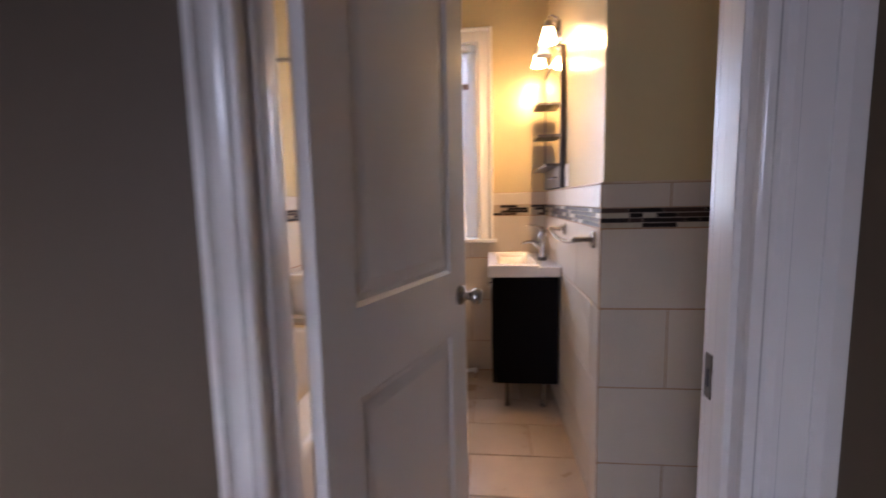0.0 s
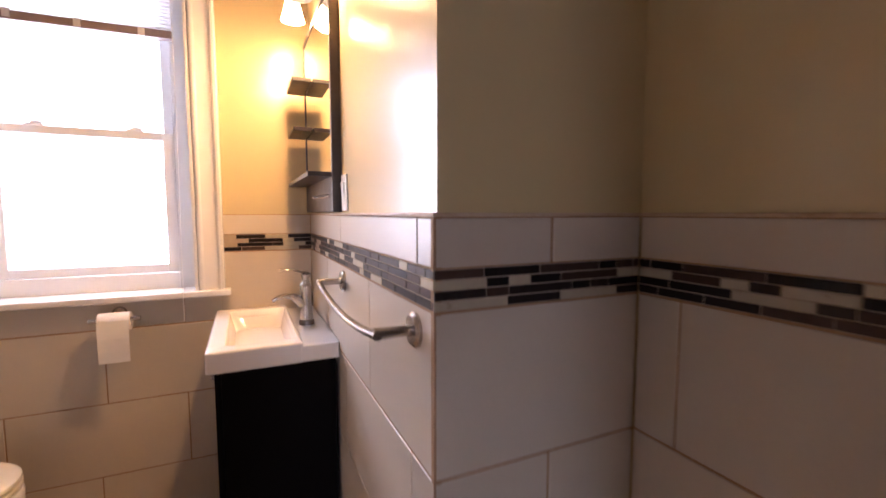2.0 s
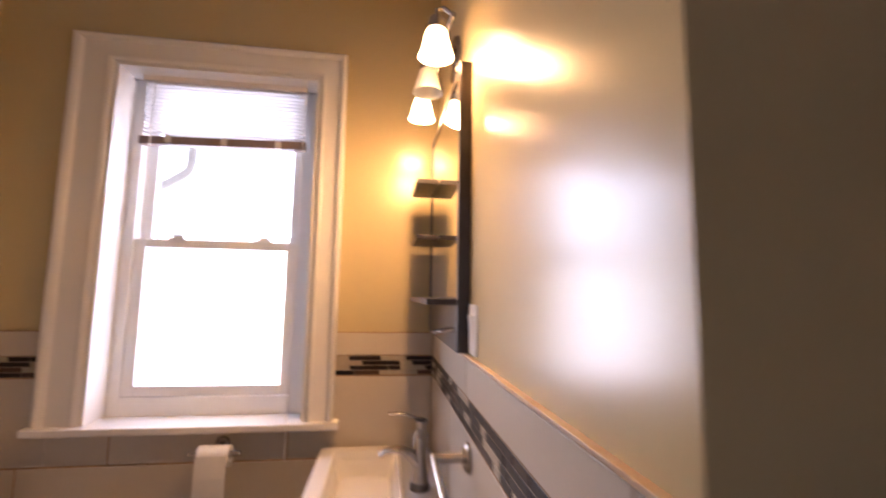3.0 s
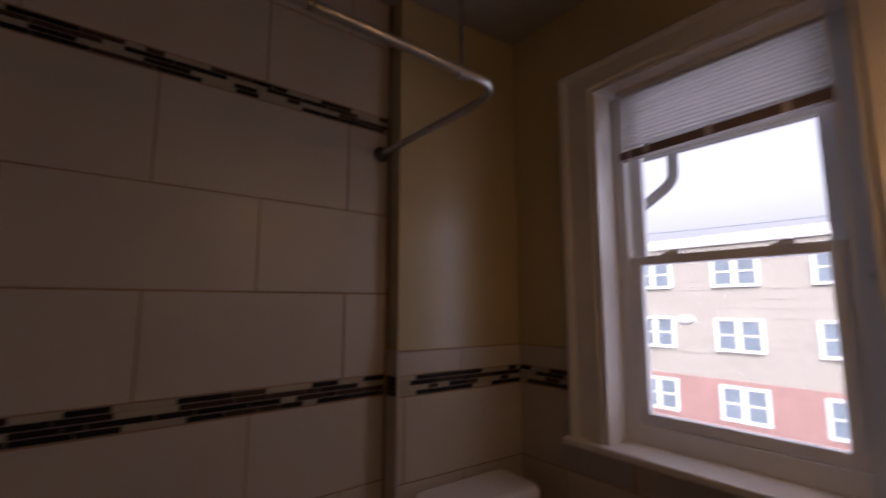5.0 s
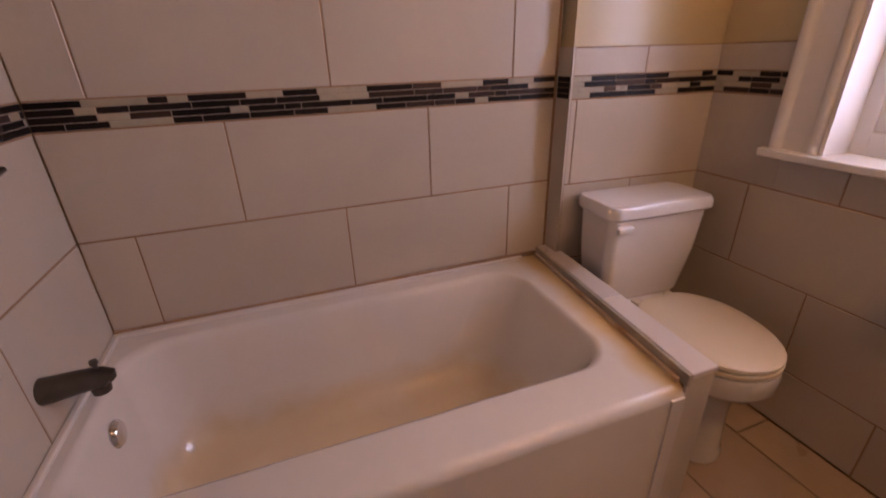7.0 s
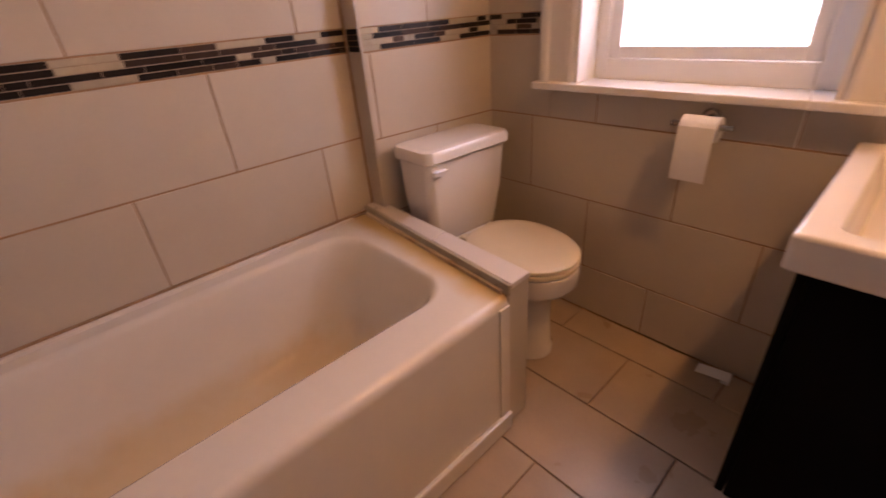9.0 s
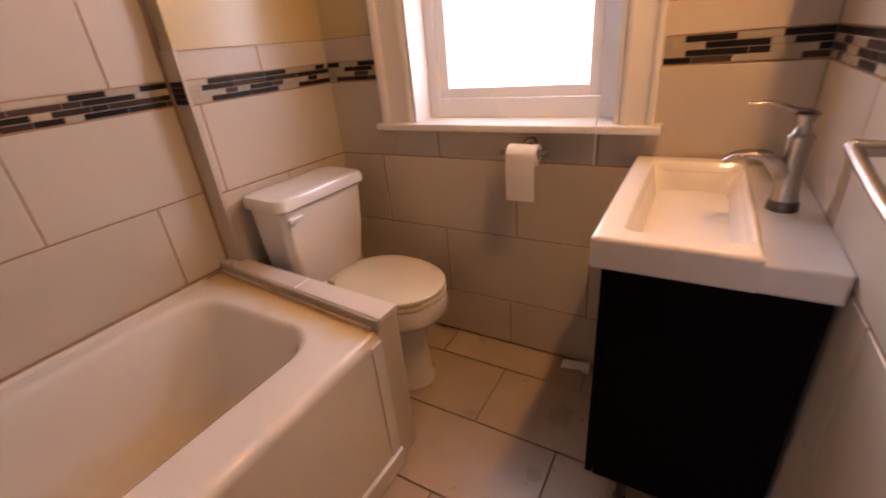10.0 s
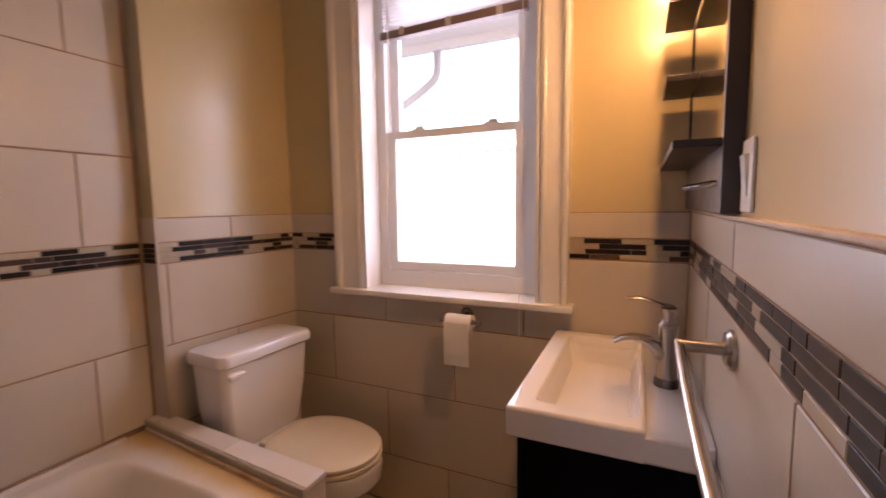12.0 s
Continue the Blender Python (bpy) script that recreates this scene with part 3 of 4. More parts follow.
part("pull_cord", sweep([(0.335, -0.155, 0.0), (0.335, -0.160, -0.6), (0.33, -0.172, -1.2), (0.33, -0.172, -1.43)], 0.0016, 6), M_CORD, blind, "thin white hanging cord")
part("tilt_wand", sweep([(-0.27, -0.022, -0.01), (-0.268, -0.03, -0.3), (-0.268, -0.03, -0.62)], 0.0028, 6), M_CORD, blind, "thin clear tilt wand")

# ---- bathtub ----
tub = thing("bathtub", -0.93, 1.66, 0.0, "off-white alcove bathtub with a flat apron", "bathtub")
TX0, TX1, TY0, TY1, TZ = XW + 0.002, -0.514, YS + 0.002, 2.372, 0.538


def rl(sec):
    return [(x + 0.93, y - 1.66, z) for x, y, z in sec]


def skew(sec):
    """The foot end of the tub runs a little out of square."""
    return [(x, y + 0.088 * (TX1 - x) * (y > 1.66), z) for x, y, z in sec]


secs = [skew(s) for s in (rrect(TX0, TX1, TY0, TY1, 0.006, 0.003), rrect(TX0, TX1, TY0, TY1, 0.006, TZ - 0.034), rrect(TX0, TX1 - 0.002, TY0, TY1, 0.006, TZ - 0.022), rrect(TX0, TX1 - 0.007, TY0, TY1, 0.008, TZ - 0.011),
        rrect(TX0, TX1 - 0.015, TY0, TY1, 0.008, TZ - 0.004), rrect(TX0 + 0.004, TX1 - 0.028, TY0 + 0.004, TY1 - 0.004, 0.012, TZ))]
ix0, ix1, iy0, iy1 = -1.262, -0.670, 0.992, 2.296
for ins, z, r in ((-0.010, TZ, 0.12), (-0.003, TZ - 0.002, 0.12), (0.006, TZ - 0.008, 0.12), (0.014, TZ - 0.022, 0.12), (0.028, TZ - 0.10, 0.125), (0.050, TZ - 0.26, 0.14),
                  (0.070, TZ - 0.33, 0.15), (0.105, TZ - 0.365, 0.14), (0.16, TZ - 0.376, 0.12)):
    back = ins * 2.4 if z < TZ - 0.05 else ins
    secs.append(rrect(ix0 + ins, ix1 - ins, iy0 + ins, iy1 - back, r, z))
part("tub_shell", loft([rl(s) for s in secs], cap0=False), M_TUB, tub, "", True)
part("apron_lip", boxes((TX1 + 0.93 - 0.001, TX1 + 0.93 + 0.016, TY0 - 1.66, TY1 - 1.66, 0.003, 0.075), bevel=0.006), M_TUB, tub, "low ledge along the apron foot")
part("apron_stile", box(TX1 + 0.93 - 0.004, TX1 + 0.93 + 0.005, TY1 - 1.66 - 0.046, TY1 - 1.66 - 0.002, 0.06, TZ - 0.026, 0.0035, seg=3), M_TUB, tub, "raised border of the apron panel")
part("wall_flange", boxes((TX0 + 0.93, TX0 + 0.93 + 0.022, TY0 - 1.66, TY1 - 1.66, TZ - 0.004, TZ + 0.012), (TX0 + 0.952, TX1 + 0.93 - 0.02, TY0 - 1.66, TY0 - 1.66 + 0.016, TZ - 0.004, TZ + 0.012), bevel=0.004), M_TUB, tub)
part("caulk_line", box(TX0 + 0.93 - 0.001, TX0 + 0.93 + 0.010, TY0 - 1.66, TY1 + 0.07 - 1.66, TZ + 0.0115, TZ + 0.017, 0.001), M_GROUT, tub, "brown stained caulk along the tiles")
part("caulk_bead", loft([[(x, y, z) for x, y in ((TX0 + 0.95, TY1 + 0.0715 - 1.671), (TX1 + 0.905, TY1 + 0.001 - 1.671), (TX1 + 0.905, TY1 - 1.66), (TX0 + 0.95, TY1 + 0.0715 - 1.66))] for z in (TZ - 0.003, TZ + 0.012)]), M_CAULK, tub, "yellowed caulk along the ledge")
part("overflow_plate", lathe([(0.0006, 0.016), (0.030, 0.014), (0.037, 0.006), (0.038, 0.0), (0.0006, -0.01)], (-0.06, iy0 + 0.022 - 1.66, 0.452), "Y", 24), M_CHROME, tub, "round chrome overflow plate", True)
part("drain", lathe([(0.0006, 0.006), (0.026, 0.005), (0.034, 0.0), (0.0006, -0.003)], (-0.02, -0.36, TZ - 0.374), "Z", 20), M_CHROME, tub, "", True)

spout = thing("tub_spout", -0.945, YS, 0.655, "dark nickel tub spout with a pull diverter on the tiles", "tub spout")
part("spout_body", sweep([(0, 0.0, 0), (0, 0.02, 0.0), (0, 0.07, 0.004), (0, 0.115, 0.004), (0, 0.128, -0.002), (0, 0.131, -0.008)], [0.031, 0.030, 0.027, 0.025, 0.022, 0.011], 18), M_BRONZE, spout, "", True)
part("diverter_knob", lathe([(0.0006, 0.0), (0.005, 0.0), (0.005, 0.014), (0.009, 0.016), (0.008, 0.025), (0.0006, 0.026)], (0, 0.11, 0.026), "Z", 12), M_BRONZE, spout, "", True)
part("outlet", lathe([(0.0006, -0.02), (0.019, -0.02), (0.021, 0.0), (0.0006, 0.0)], (0, 0.105, -0.014), "Z", 14), M_BRONZE, spout, "", True)
valve = thing("shower_valve", -0.945, YS, 1.10, "dark nickel lever shower valve on the tiles", "shower valve")
part("escutcheon", lathe([(0.0006, 0.0), (0.08, 0.0), (0.078, 0.006), (0.05, 0.014), (0.0006, 0.016)], (0, 0, 0), "Y", 28), M_BRONZE, valve, "", True)
part("stem", lathe([(0.0006, 0.01), (0.022, 0.012), (0.02, 0.05), (0.0006, 0.055)], (0, 0, 0), "Y", 18), M_BRONZE, valve, "", True)
part("lever", sweep([(0, 0.045, 0), (-0.03, 0.052, 0.01), (-0.08, 0.055, 0.02), (-0.105, 0.055, 0.022)], [0.011, 0.009, 0.008, 0.006], 12), M_BRONZE, valve, "", True)

# curb at the tub's foot
def slab(x0, x1, a0, a1, z0, z1, bevel=0.0015):
    """A slab whose long sides follow the skewed foot of the tub; a0, a1: distance from the tub."""
    f = [TY1 + 0.088 * (TX1 - x) for x in (x0, x1)]
    tp = 0.028 * (a1 > 0.05)
    g = [f[0] + a1 - tp * (TX1 - x0), f[1] + a1 - tp * (TX1 - x1)]
    q = [(x0, f[0] + a0), (x1, f[1] + a0), (x1, g[1]), (x0, g[0])]
    bm = loft([[(x, y, z) for x, y in q] for z in (z0, z1)])
    if bevel:
        bmesh.ops.bevel(bm, geom=list(bm.edges), offset=bevel, segments=1, affect="EDGES")
    return bm


curb = struct("tub_ledge", slab(XW, -0.528, 0.003, 0.092, 0, 0.556, 0), M_GROUT, "tiled ledge between the bathtub and the toilet", "ledge")
for x0, x1 in ((XW + 0.002, -0.90), (-0.897, -0.516)):
    part("tile", slab(x0, x1, 0.0115, 0.098, 0.557, 0.574, 0.002), M_LEDGE, curb)
for z0, z1 in ((0.002, 0.555),):
    part("tile", slab(-0.528, -0.519, 0.002, 0.095, z0, z1), M_TILE, curb)
part("edge_trim", slab(XW + 0.004, -0.517, 0.0005, 0.0105, 0.536, 0.5725, 0.0012), M_LEDGETRIM, curb, "grey worn edge strip")

# shower rod
rod = thing("shower_curtain_rod", -0.665, 2.42, 2.09, "bent grey metal shower curtain rod hung from the ceiling", "shower rod")
pth = [(XW + 0.665, 0.03, 0.0), (-0.45, 0.03, 0.0), (-0.10, 0.03, 0.0)] + [(x - 0.10, y - 0.07, 0.0) for x, y, _ in arc((0, 0, 0), 0.10, 90, 0, 8)][1:] + [(0.0, -0.4, 0), (0.0, -0.9, 0), (0.0, YS - 2.42, 0.0)]
part("rod_tube", sweep(pth, 0.0125, 14), M_ROD, rod, "", True)
part("wall_flange", lathe([(0.0006, 0.0), (0.032, 0.0), (0.03, 0.008), (0.016, 0.02), (0.016, 0.035), (0.0006, 0.036)], (XW + 0.665, 0.03, 0), "X", 20), M_BRONZE, rod, "", True)
part("wall_flange", lathe([(0.0006, 0.0), (0.032, 0.0), (0.03, 0.008), (0.016, 0.02), (0.016, 0.035), (0.0006, 0.036)], (0, YS - 2.42, 0), "Y", 20), M_BRONZE, rod, "", True)
part("ceiling_support", sweep([(-0.005, -0.12, 0.0), (-0.005, -0.12, CEIL - 2.09)], 0.006, 8), M_ROD, rod, "thin vertical ceiling support", True)
part("support_ring", sweep([(-0.005, -0.135, 0.0), (-0.005, -0.105, 0.0)], 0.017, 14), M_ROD, rod, "", True)

# ---- toilet ----
toilet = thing("toilet", XT - 0.008, 2.752, 0.0, "white two-piece toilet with a closed almond lid", "toilet")
toilet.rotation_euler, toilet.scale = (0, 0, radians(-3.0)), (1, 0.965, 1.018)


def oval(cx, a_front, a_back, b, z, n=36, p=2.25):
    """An egg-shaped loop; a_front reaches into the room."""
    out = []
    for k in range(n):
        t = 2 * math.pi * k / n
        c, s = math.cos(t), math.sin(t)
        ax = a_front if c >= 0 else a_back
        out.append((cx + ax * math.copysign(abs(c) ** (2 / p), c), 0.016 + b * math.copysign(abs(s) ** (2 / p), s), z))
    return out


tank = [rrect(0.045, 0.175, -0.165, 0.165, 0.035, 0.405), rrect(0.03, 0.195, -0.185, 0.185, 0.04, 0.435), rrect(0.025, 0.213, -0.205, 0.205, 0.035, 0.60), rrect(0.022, 0.222, -0.212, 0.212, 0.03, 0.765)]
part("tank", loft(tank), M_PORC, toilet, "", True)
lid = [rrect(0.012, 0.232, -0.222, 0.222, 0.035, 0.762), rrect(0.008, 0.240, -0.228, 0.228, 0.04, 0.770), rrect(0.008, 0.240, -0.228, 0.228, 0.04, 0.795),
       rrect(0.014, 0.232, -0.222, 0.222, 0.04, 0.808), rrect(0.035, 0.21, -0.20, 0.20, 0.04, 0.814)]
part("tank_lid", loft(lid), M_PORC, toilet, "", True)
part("flush_lever", loft([rrect(0.222, 0.236, -0.195, -0.165, 0.006, 0.718), rrect(0.222, 0.240, -0.198, -0.135, 0.007, 0.724), rrect(0.222, 0.240, -0.198, -0.13, 0.007, 0.736), rrect(0.222, 0.236, -0.19, -0.14, 0.006, 0.741)]), M_PORC, toilet, "white flush lever", True)
bowl = [oval(0.38, 0.238, 0.24, 0.124, 0.002), oval(0.38, 0.238, 0.24, 0.124, 0.03), oval(0.38, 0.230, 0.23, 0.117, 0.05), oval(0.38, 0.222, 0.21, 0.112, 0.18), oval(0.385, 0.222, 0.20, 0.118, 0.25),
        oval(0.40, 0.235, 0.22, 0.150, 0.305), oval(0.42, 0.270, 0.25, 0.176, 0.335), oval(0.42, 0.283, 0.26, 0.183, 0.355), oval(0.42, 0.285, 0.26, 0.184, 0.402), oval(0.42, 0.28, 0.26, 0.182, 0.416), oval(0.42, 0.25, 0.23, 0.15, 0.418)]
part("bowl", loft(bowl), M_PORC, toilet, "", True)
part("bowl_shelf", loft([rrect(0.04, 0.30, -0.10, 0.10, 0.03, 0.29), rrect(0.03, 0.30, -0.165, 0.165, 0.04, 0.375), rrect(0.03, 0.29, -0.165, 0.165, 0.04, 0.404)]), M_PORC, toilet, "", True)


def seat_loop(ins, z):
    pts = oval(0.455, 0.247 - ins, 0.215 - ins, 0.190 - ins, z, 44, 2.1)
    return [(max(x, 0.255 + ins), y, zz) for x, y, zz in pts]


part("seat", loft([seat_loop(0.004, 0.421), seat_loop(0.0, 0.426), seat_loop(0.0, 0.437), seat_loop(0.006, 0.441)]), M_SEAT, toilet, "", True)
part("lid", loft([seat_loop(0.008, 0.444), seat_loop(0.001, 0.448), seat_loop(0.002, 0.457), seat_loop(0.012, 0.464), seat_loop(0.05, 0.468)]), M_SEAT, toilet, "closed almond plastic lid", True)
for s in (-1, 1):
    part("seat_hinge", boxes((0.236, 0.282, s * 0.075 - 0.02, s * 0.075 + 0.02, 0.404, 0.452), bevel=0.006), M_SEAT, toilet)
    part("bolt_cap", lathe([(0.0006, 0.0), (0.014, 0.0), (0.012, 0.012), (0.0006, 0.018)], (0.30, s * 0.112, 0.012), "Z", 12), M_PORC, toilet, "", True)

# ---- vanity ----
vanity = thing("vanity_cabinet", 0.25, 2.76, 0.0, "black-brown vanity cabinet on short metal legs", "cabinet")
VX0, VX1, VY0, VY1, VZ0, VZ1 = 0.060 - 0.25, XE - 0.25 - 0.012, 2.460 - 2.76, 3.072 - 2.76, 0.178, 0.818
for nm, r in (("side_panel", (VX0 + 0.020, VX1, VY0, VY0 + 0.018, VZ0, VZ1)), ("side_panel", (VX0 + 0.020, VX1, VY1 - 0.018, VY1, VZ0, VZ1)),
              ("bottom_panel", (VX0 + 0.020, VX1, VY0 + 0.018, VY1 - 0.018, VZ0, VZ0 + 0.018)), ("back_panel", (VX1 - 0.01, VX1, VY0 + 0.018, VY1 - 0.018, VZ0 + 0.018, VZ1))):
    part(nm, box(*r, bevel=0.001), M_BLACK, vanity)
vdoor = part("door", box(VX0, VX0 + 0.018, VY0 + 0.001, VY1 - 0.001, VZ0 + 0.002, VZ1 - 0.004, 0.0015), M_BLACK, vanity, "plain black-brown cabinet door")
part("door_pull", sweep([(VX0 + 0.002, -0.06, 0.72), (VX0 - 0.022, -0.055, 0.72), (VX0 - 0.022, 0.055, 0.72), (VX0 + 0.002, 0.06, 0.72)], 0.005, 8), M_NICKEL, vdoor, "", True)
for lx, ly in ((VX0 + 0.09, VY0 + 0.09), (VX1 - 0.07, VY0 + 0.09), (VX0 + 0.09, VY1 - 0.07), (VX1 - 0.07, VY1 - 0.07)):
    part("leg", lathe([(0.0006, 0.0), (0.018, 0.0), (0.018, 0.012), (0.013, 0.016), (0.013, VZ0), (0.0006, VZ0)], (lx, ly, 0), "Z", 14), M_BRONZE, vanity, "dark metal leg", True)

sink = thing("vanity_sink", 0.25, 2.76, 0.820, "white ceramic sink top with a rectangular basin", "sink")
sx0, sx1, sy0, sy1, rim, deck = 0.038 - 0.25, XE - 0.25 - 0.001, 2.440 - 2.76, 3.088 - 2.76, 0.074, 0.060
secs = [rrect(sx0 + 0.006, sx1, sy0 + 0.006, sy1, 0.006, 0.001), rrect(sx0, sx1, sy0, sy1, 0.010, 0.008), rrect(sx0, sx1, sy0, sy1, 0.010, rim - 0.020), rrect(sx0 + 0.003, sx1, sy0 + 0.003, sy1, 0.010, deck - 0.002), rrect(sx0 + 0.010, sx1 - 0.004, sy0 + 0.010, sy1 - 0.004, 0.012, deck)]
bx = 0.318 - 0.25
secs += [rrect(0.095 - 0.25, bx - 0.004, 2.492 - 2.76, 3.035 - 2.76, 0.025, deck)]
for ins, z in ((0.003, deck - 0.004), (0.014, 0.025), (0.026, -0.015), (0.038, -0.042), (0.052, -0.060), (0.068, -0.072), (0.086, -0.079), (0.100, -0.082)):
    secs.append(rrect(0.095 - 0.25 + ins, bx - 0.004 - ins, 2.492 - 2.76 + ins * 0.35, 3.035 - 2.76 - ins * 2.1, 0.03 + ins * 0.8, z))
part("basin", loft(secs), M_PORC, sink, "", True)
outer = (sx0 - 0.0015, bx + 0.012, sy0 - 0.0015, sy1 + 0.001)
inner = (0.095 - 0.25, bx - 0.004, 2.492 - 2.76, 3.035 - 2.76)
rsec = [rrect(outer[0] + 0.004, outer[1], outer[2] + 0.004, outer[3], 0.008, 0.0015), rrect(*outer, 0.010, 0.006), rrect(*outer, 0.010, rim - 0.010), rrect(outer[0] + 0.0015, outer[1] - 0.0015, outer[2] + 0.0015, outer[3] - 0.0015, 0.010, rim - 0.005),
        rrect(outer[0] + 0.005, outer[1] - 0.005, outer[2] + 0.005, outer[3] - 0.005, 0.010, rim - 0.0015), rrect(outer[0] + 0.010, outer[1] - 0.009, outer[2] + 0.010, outer[3] - 0.010, 0.010, rim),
        rrect(inner[0] - 0.006, inner[1] + 0.003, inner[2] - 0.006, inner[3] + 0.006, 0.028, rim), rrect(inner[0] - 0.001, inner[1] + 0.001, inner[2] - 0.001, inner[3] + 0.001, 0.026, rim - 0.004),
        rrect(inner[0] + 0.004, inner[1] - 0.004, inner[2] + 0.002, inner[3] - 0.012, 0.026, deck - 0.006), rrect(inner[0] + 0.005, inner[1] - 0.005, inner[2] + 0.004, inner[3] - 0.014, 0.026, deck - 0.016)]
part("raised_rim", loft(rsec + [rsec[0]], cap0=False, cap1=False), M_PORC, sink, "", True)
part("drain", lathe([(0.0006, 0.004), (0.02, 0.004), (0.026, 0.0), (0.0006, -0.002)], (-0.0455, -0.10, -0.0825), "Z", 20), M_CHROME, sink, "", True)

faucet = thing("faucet", 0.378, 2.735, 0.880, "brushed nickel single-lever faucet on the sink deck", "faucet")
part("base", lathe([(0.0006, 0.0), (0.030, 0.0), (0.030, 0.014), (0.026, 0.022), (0.0006, 0.023)], (0, 0, 0), "Z", 24), M_BRONZE, faucet, "", True)


def strap(rows, n=18):
    """A flat rounded bar in the xz plane: rows of (x, z, half width, half thickness)."""
    secs = []
    for i, (x, z, w, t) in enumerate(rows):
        p, q = rows[max(i - 1, 0)], rows[min(i + 1, len(rows) - 1)]
        d = Vector((q[0] - p[0], 0, q[1] - p[1])).normalized()
        up = Vector((-d[2], 0, d[0]))
        secs.append([(x + up[0] * t * math.sin(k), w * math.cos(k), z + up[2] * t * math.sin(k)) for k in (2 * math.pi * j / n for j in range(n))])
    return loft(secs)


part("body", lathe([(0.0006, 0.02), (0.0255, 0.02), (0.0235, 0.045), (0.0205, 0.085), (0.0205, 0.125), (0.0235, 0.150), (0.0245, 0.156), (0.022, 0.162), (0.0006, 0.163)], (0, 0, 0), "Z", 28), M_NICKEL, faucet, "", True)
part("spout", strap([(0.012, 0.060, 0.012, 0.006), (-0.012, 0.082, 0.021, 0.021), (-0.032, 0.103, 0.022, 0.018), (-0.056, 0.116, 0.022, 0.012), (-0.082, 0.119, 0.022, 0.009), (-0.106, 0.114, 0.021, 0.008), (-0.126, 0.103, 0.020, 0.006)]), M_NICKEL, faucet, "flat waterfall spout", True)
part("neck", lathe([(0.0006, 0.160), (0.019, 0.161), (0.0145, 0.172), (0.0135, 0.182), (0.019, 0.196), (0.0195, 0.202), (0.0006, 0.207)], (0, 0, 0), "Z", 22), M_NICKEL, faucet, "", True)
part("lever", strap([(0.020, 0.200, 0.010, 0.004), (0.006, 0.206, 0.014, 0.006), (-0.018, 0.210, 0.012, 0.005), (-0.045, 0.219, 0.010, 0.004), (-0.070, 0.224, 0.011, 0.004), (-0.090, 0.221, 0.011, 0.0045), (-0.101, 0.223, 0.007, 0.003)]), M_NICKEL, faucet, "curved flat lever", True)

# ---- mirror with shelves ----
mirror = thing("mirror_shelf_unit", XE + G, 2.653, 1.328, "dark wood wall mirror with small shelves and a ledge", "mirror")
mx = -0.032
y0, y1, z1 = 2.406 - 2.653, 3.050 - 2.653, 0.748
part("frame", boxes((mx, 0, y0, y0 + 0.020, 0, z1), (mx, 0, y1 - 0.024, y1, 0, z1), (mx, 0, y0 + 0.02, y1 - 0.024, z1 - 0.02, z1), (mx, 0, y0 + 0.02, y1 - 0.024, 0, 0.126), bevel=0.0015), M_DARKWOOD, mirror)
part("mirror_glass", boxes((mx + 0.003, -0.004, y0 + 0.0205, y1 - 0.0245, 0.1265, z1 - 0.0205)), M_MIRROR, mirror)
for z, ys in ((0.338, 0.167), (0.534, 0.167)):
    part("shelf", box(-0.106, mx, ys, y1, z - 0.008, z + 0.008, 0.0015), M_DARKWOOD, mirror)
part("ledge", box(-0.108, mx, y0 + 0.004, y1, 0.116, 0.131, 0.0015), M_DARKWOOD, mirror, "full-width dark wood ledge")
part("towel_peg", sweep([(mx, y0 + 0.05, 0.054), (mx - 0.02, y0 + 0.05, 0.052), (mx - 0.05, y0 + 0.055, 0.047), (mx - 0.056, y0 + 0.055, 0.046)], [0.0065, 0.006, 0.005, 0.003], 12), M_CHROME, mirror, "chrome peg", True)

# ---- wall lamp ----
lamp = thing("vanity_wall_lamp", XE + G, 2.637, 2.205, "nickel three-light wall lamp with lit frosted bell shades", "wall lamp")
part("backplate", loft([[(-0.0, p, q) for p, q in [(0.05 * math.cos(a) * 1.0, 0.085 * math.sin(a)) for a in [2 * math.pi * k / 28 for k in range(28)]]],
     [(-0.012, p * 0.95, q * 0.95) for p, q in [(0.05 * math.cos(a), 0.085 * math.sin(a)) for a in [2 * math.pi * k / 28 for k in range(28)]]],
     [(-0.02, p * 0.7, q * 0.75) for p, q in [(0.05 * math.cos(a), 0.085 * math.sin(a)) for a in [2 * math.pi * k / 28 for k in range(28)]]]]), M_NICKEL, lamp, "", True)
part("crossbar", sweep([(-0.05, -0.212, 0.012), (-0.052, -0.1, 0.03), (-0.045, 0.0, 0.038), (-0.052, 0.1, 0.03), (-0.05, 0.212, 0.012)], 0.008, 12), M_NICKEL, lamp, "", True)
part("bracket", sweep([(-0.012, 0, 0.02), (-0.05, 0, 0.036)], 0.011, 12), M_NICKEL, lamp, "", True)
for k in (-1, 0, 1):
    yy = 0.207 * k
    part("arm", sweep([(-0.05, yy, 0.014 if k else 0.036), (-0.075, yy, 0.03), (-0.093, yy, 0.022), (-0.094, yy, -0.008)], 0.0065, 10), M_NICKEL, lamp, "", True)
    part("socket", lathe([(0.0006, 0.0), (0.020, -0.002), (0.024, -0.020), (0.024, -0.036), (0.0006, -0.037)], (-0.094, yy, 0.0), "Z", 20), M_NICKEL, lamp, "", True)
    prof = [(0.021, -0.032), (0.027, -0.041), (0.032, -0.062), (0.038, -0.086), (0.044, -0.106), (0.0465, -0.112), (0.0445, -0.112), (0.0355, -0.086), (0.0295, -0.062), (0.024, -0.042), (0.018, -0.034)]
    bm = lathe(prof + prof[:1], (-0.094, yy, 0.0), "Z", 26)
    part("shade", bm, M_SHADE if k else M_FROST, lamp, "lit frosted glass bell shade" if k else "unlit frosted glass bell shade", True)

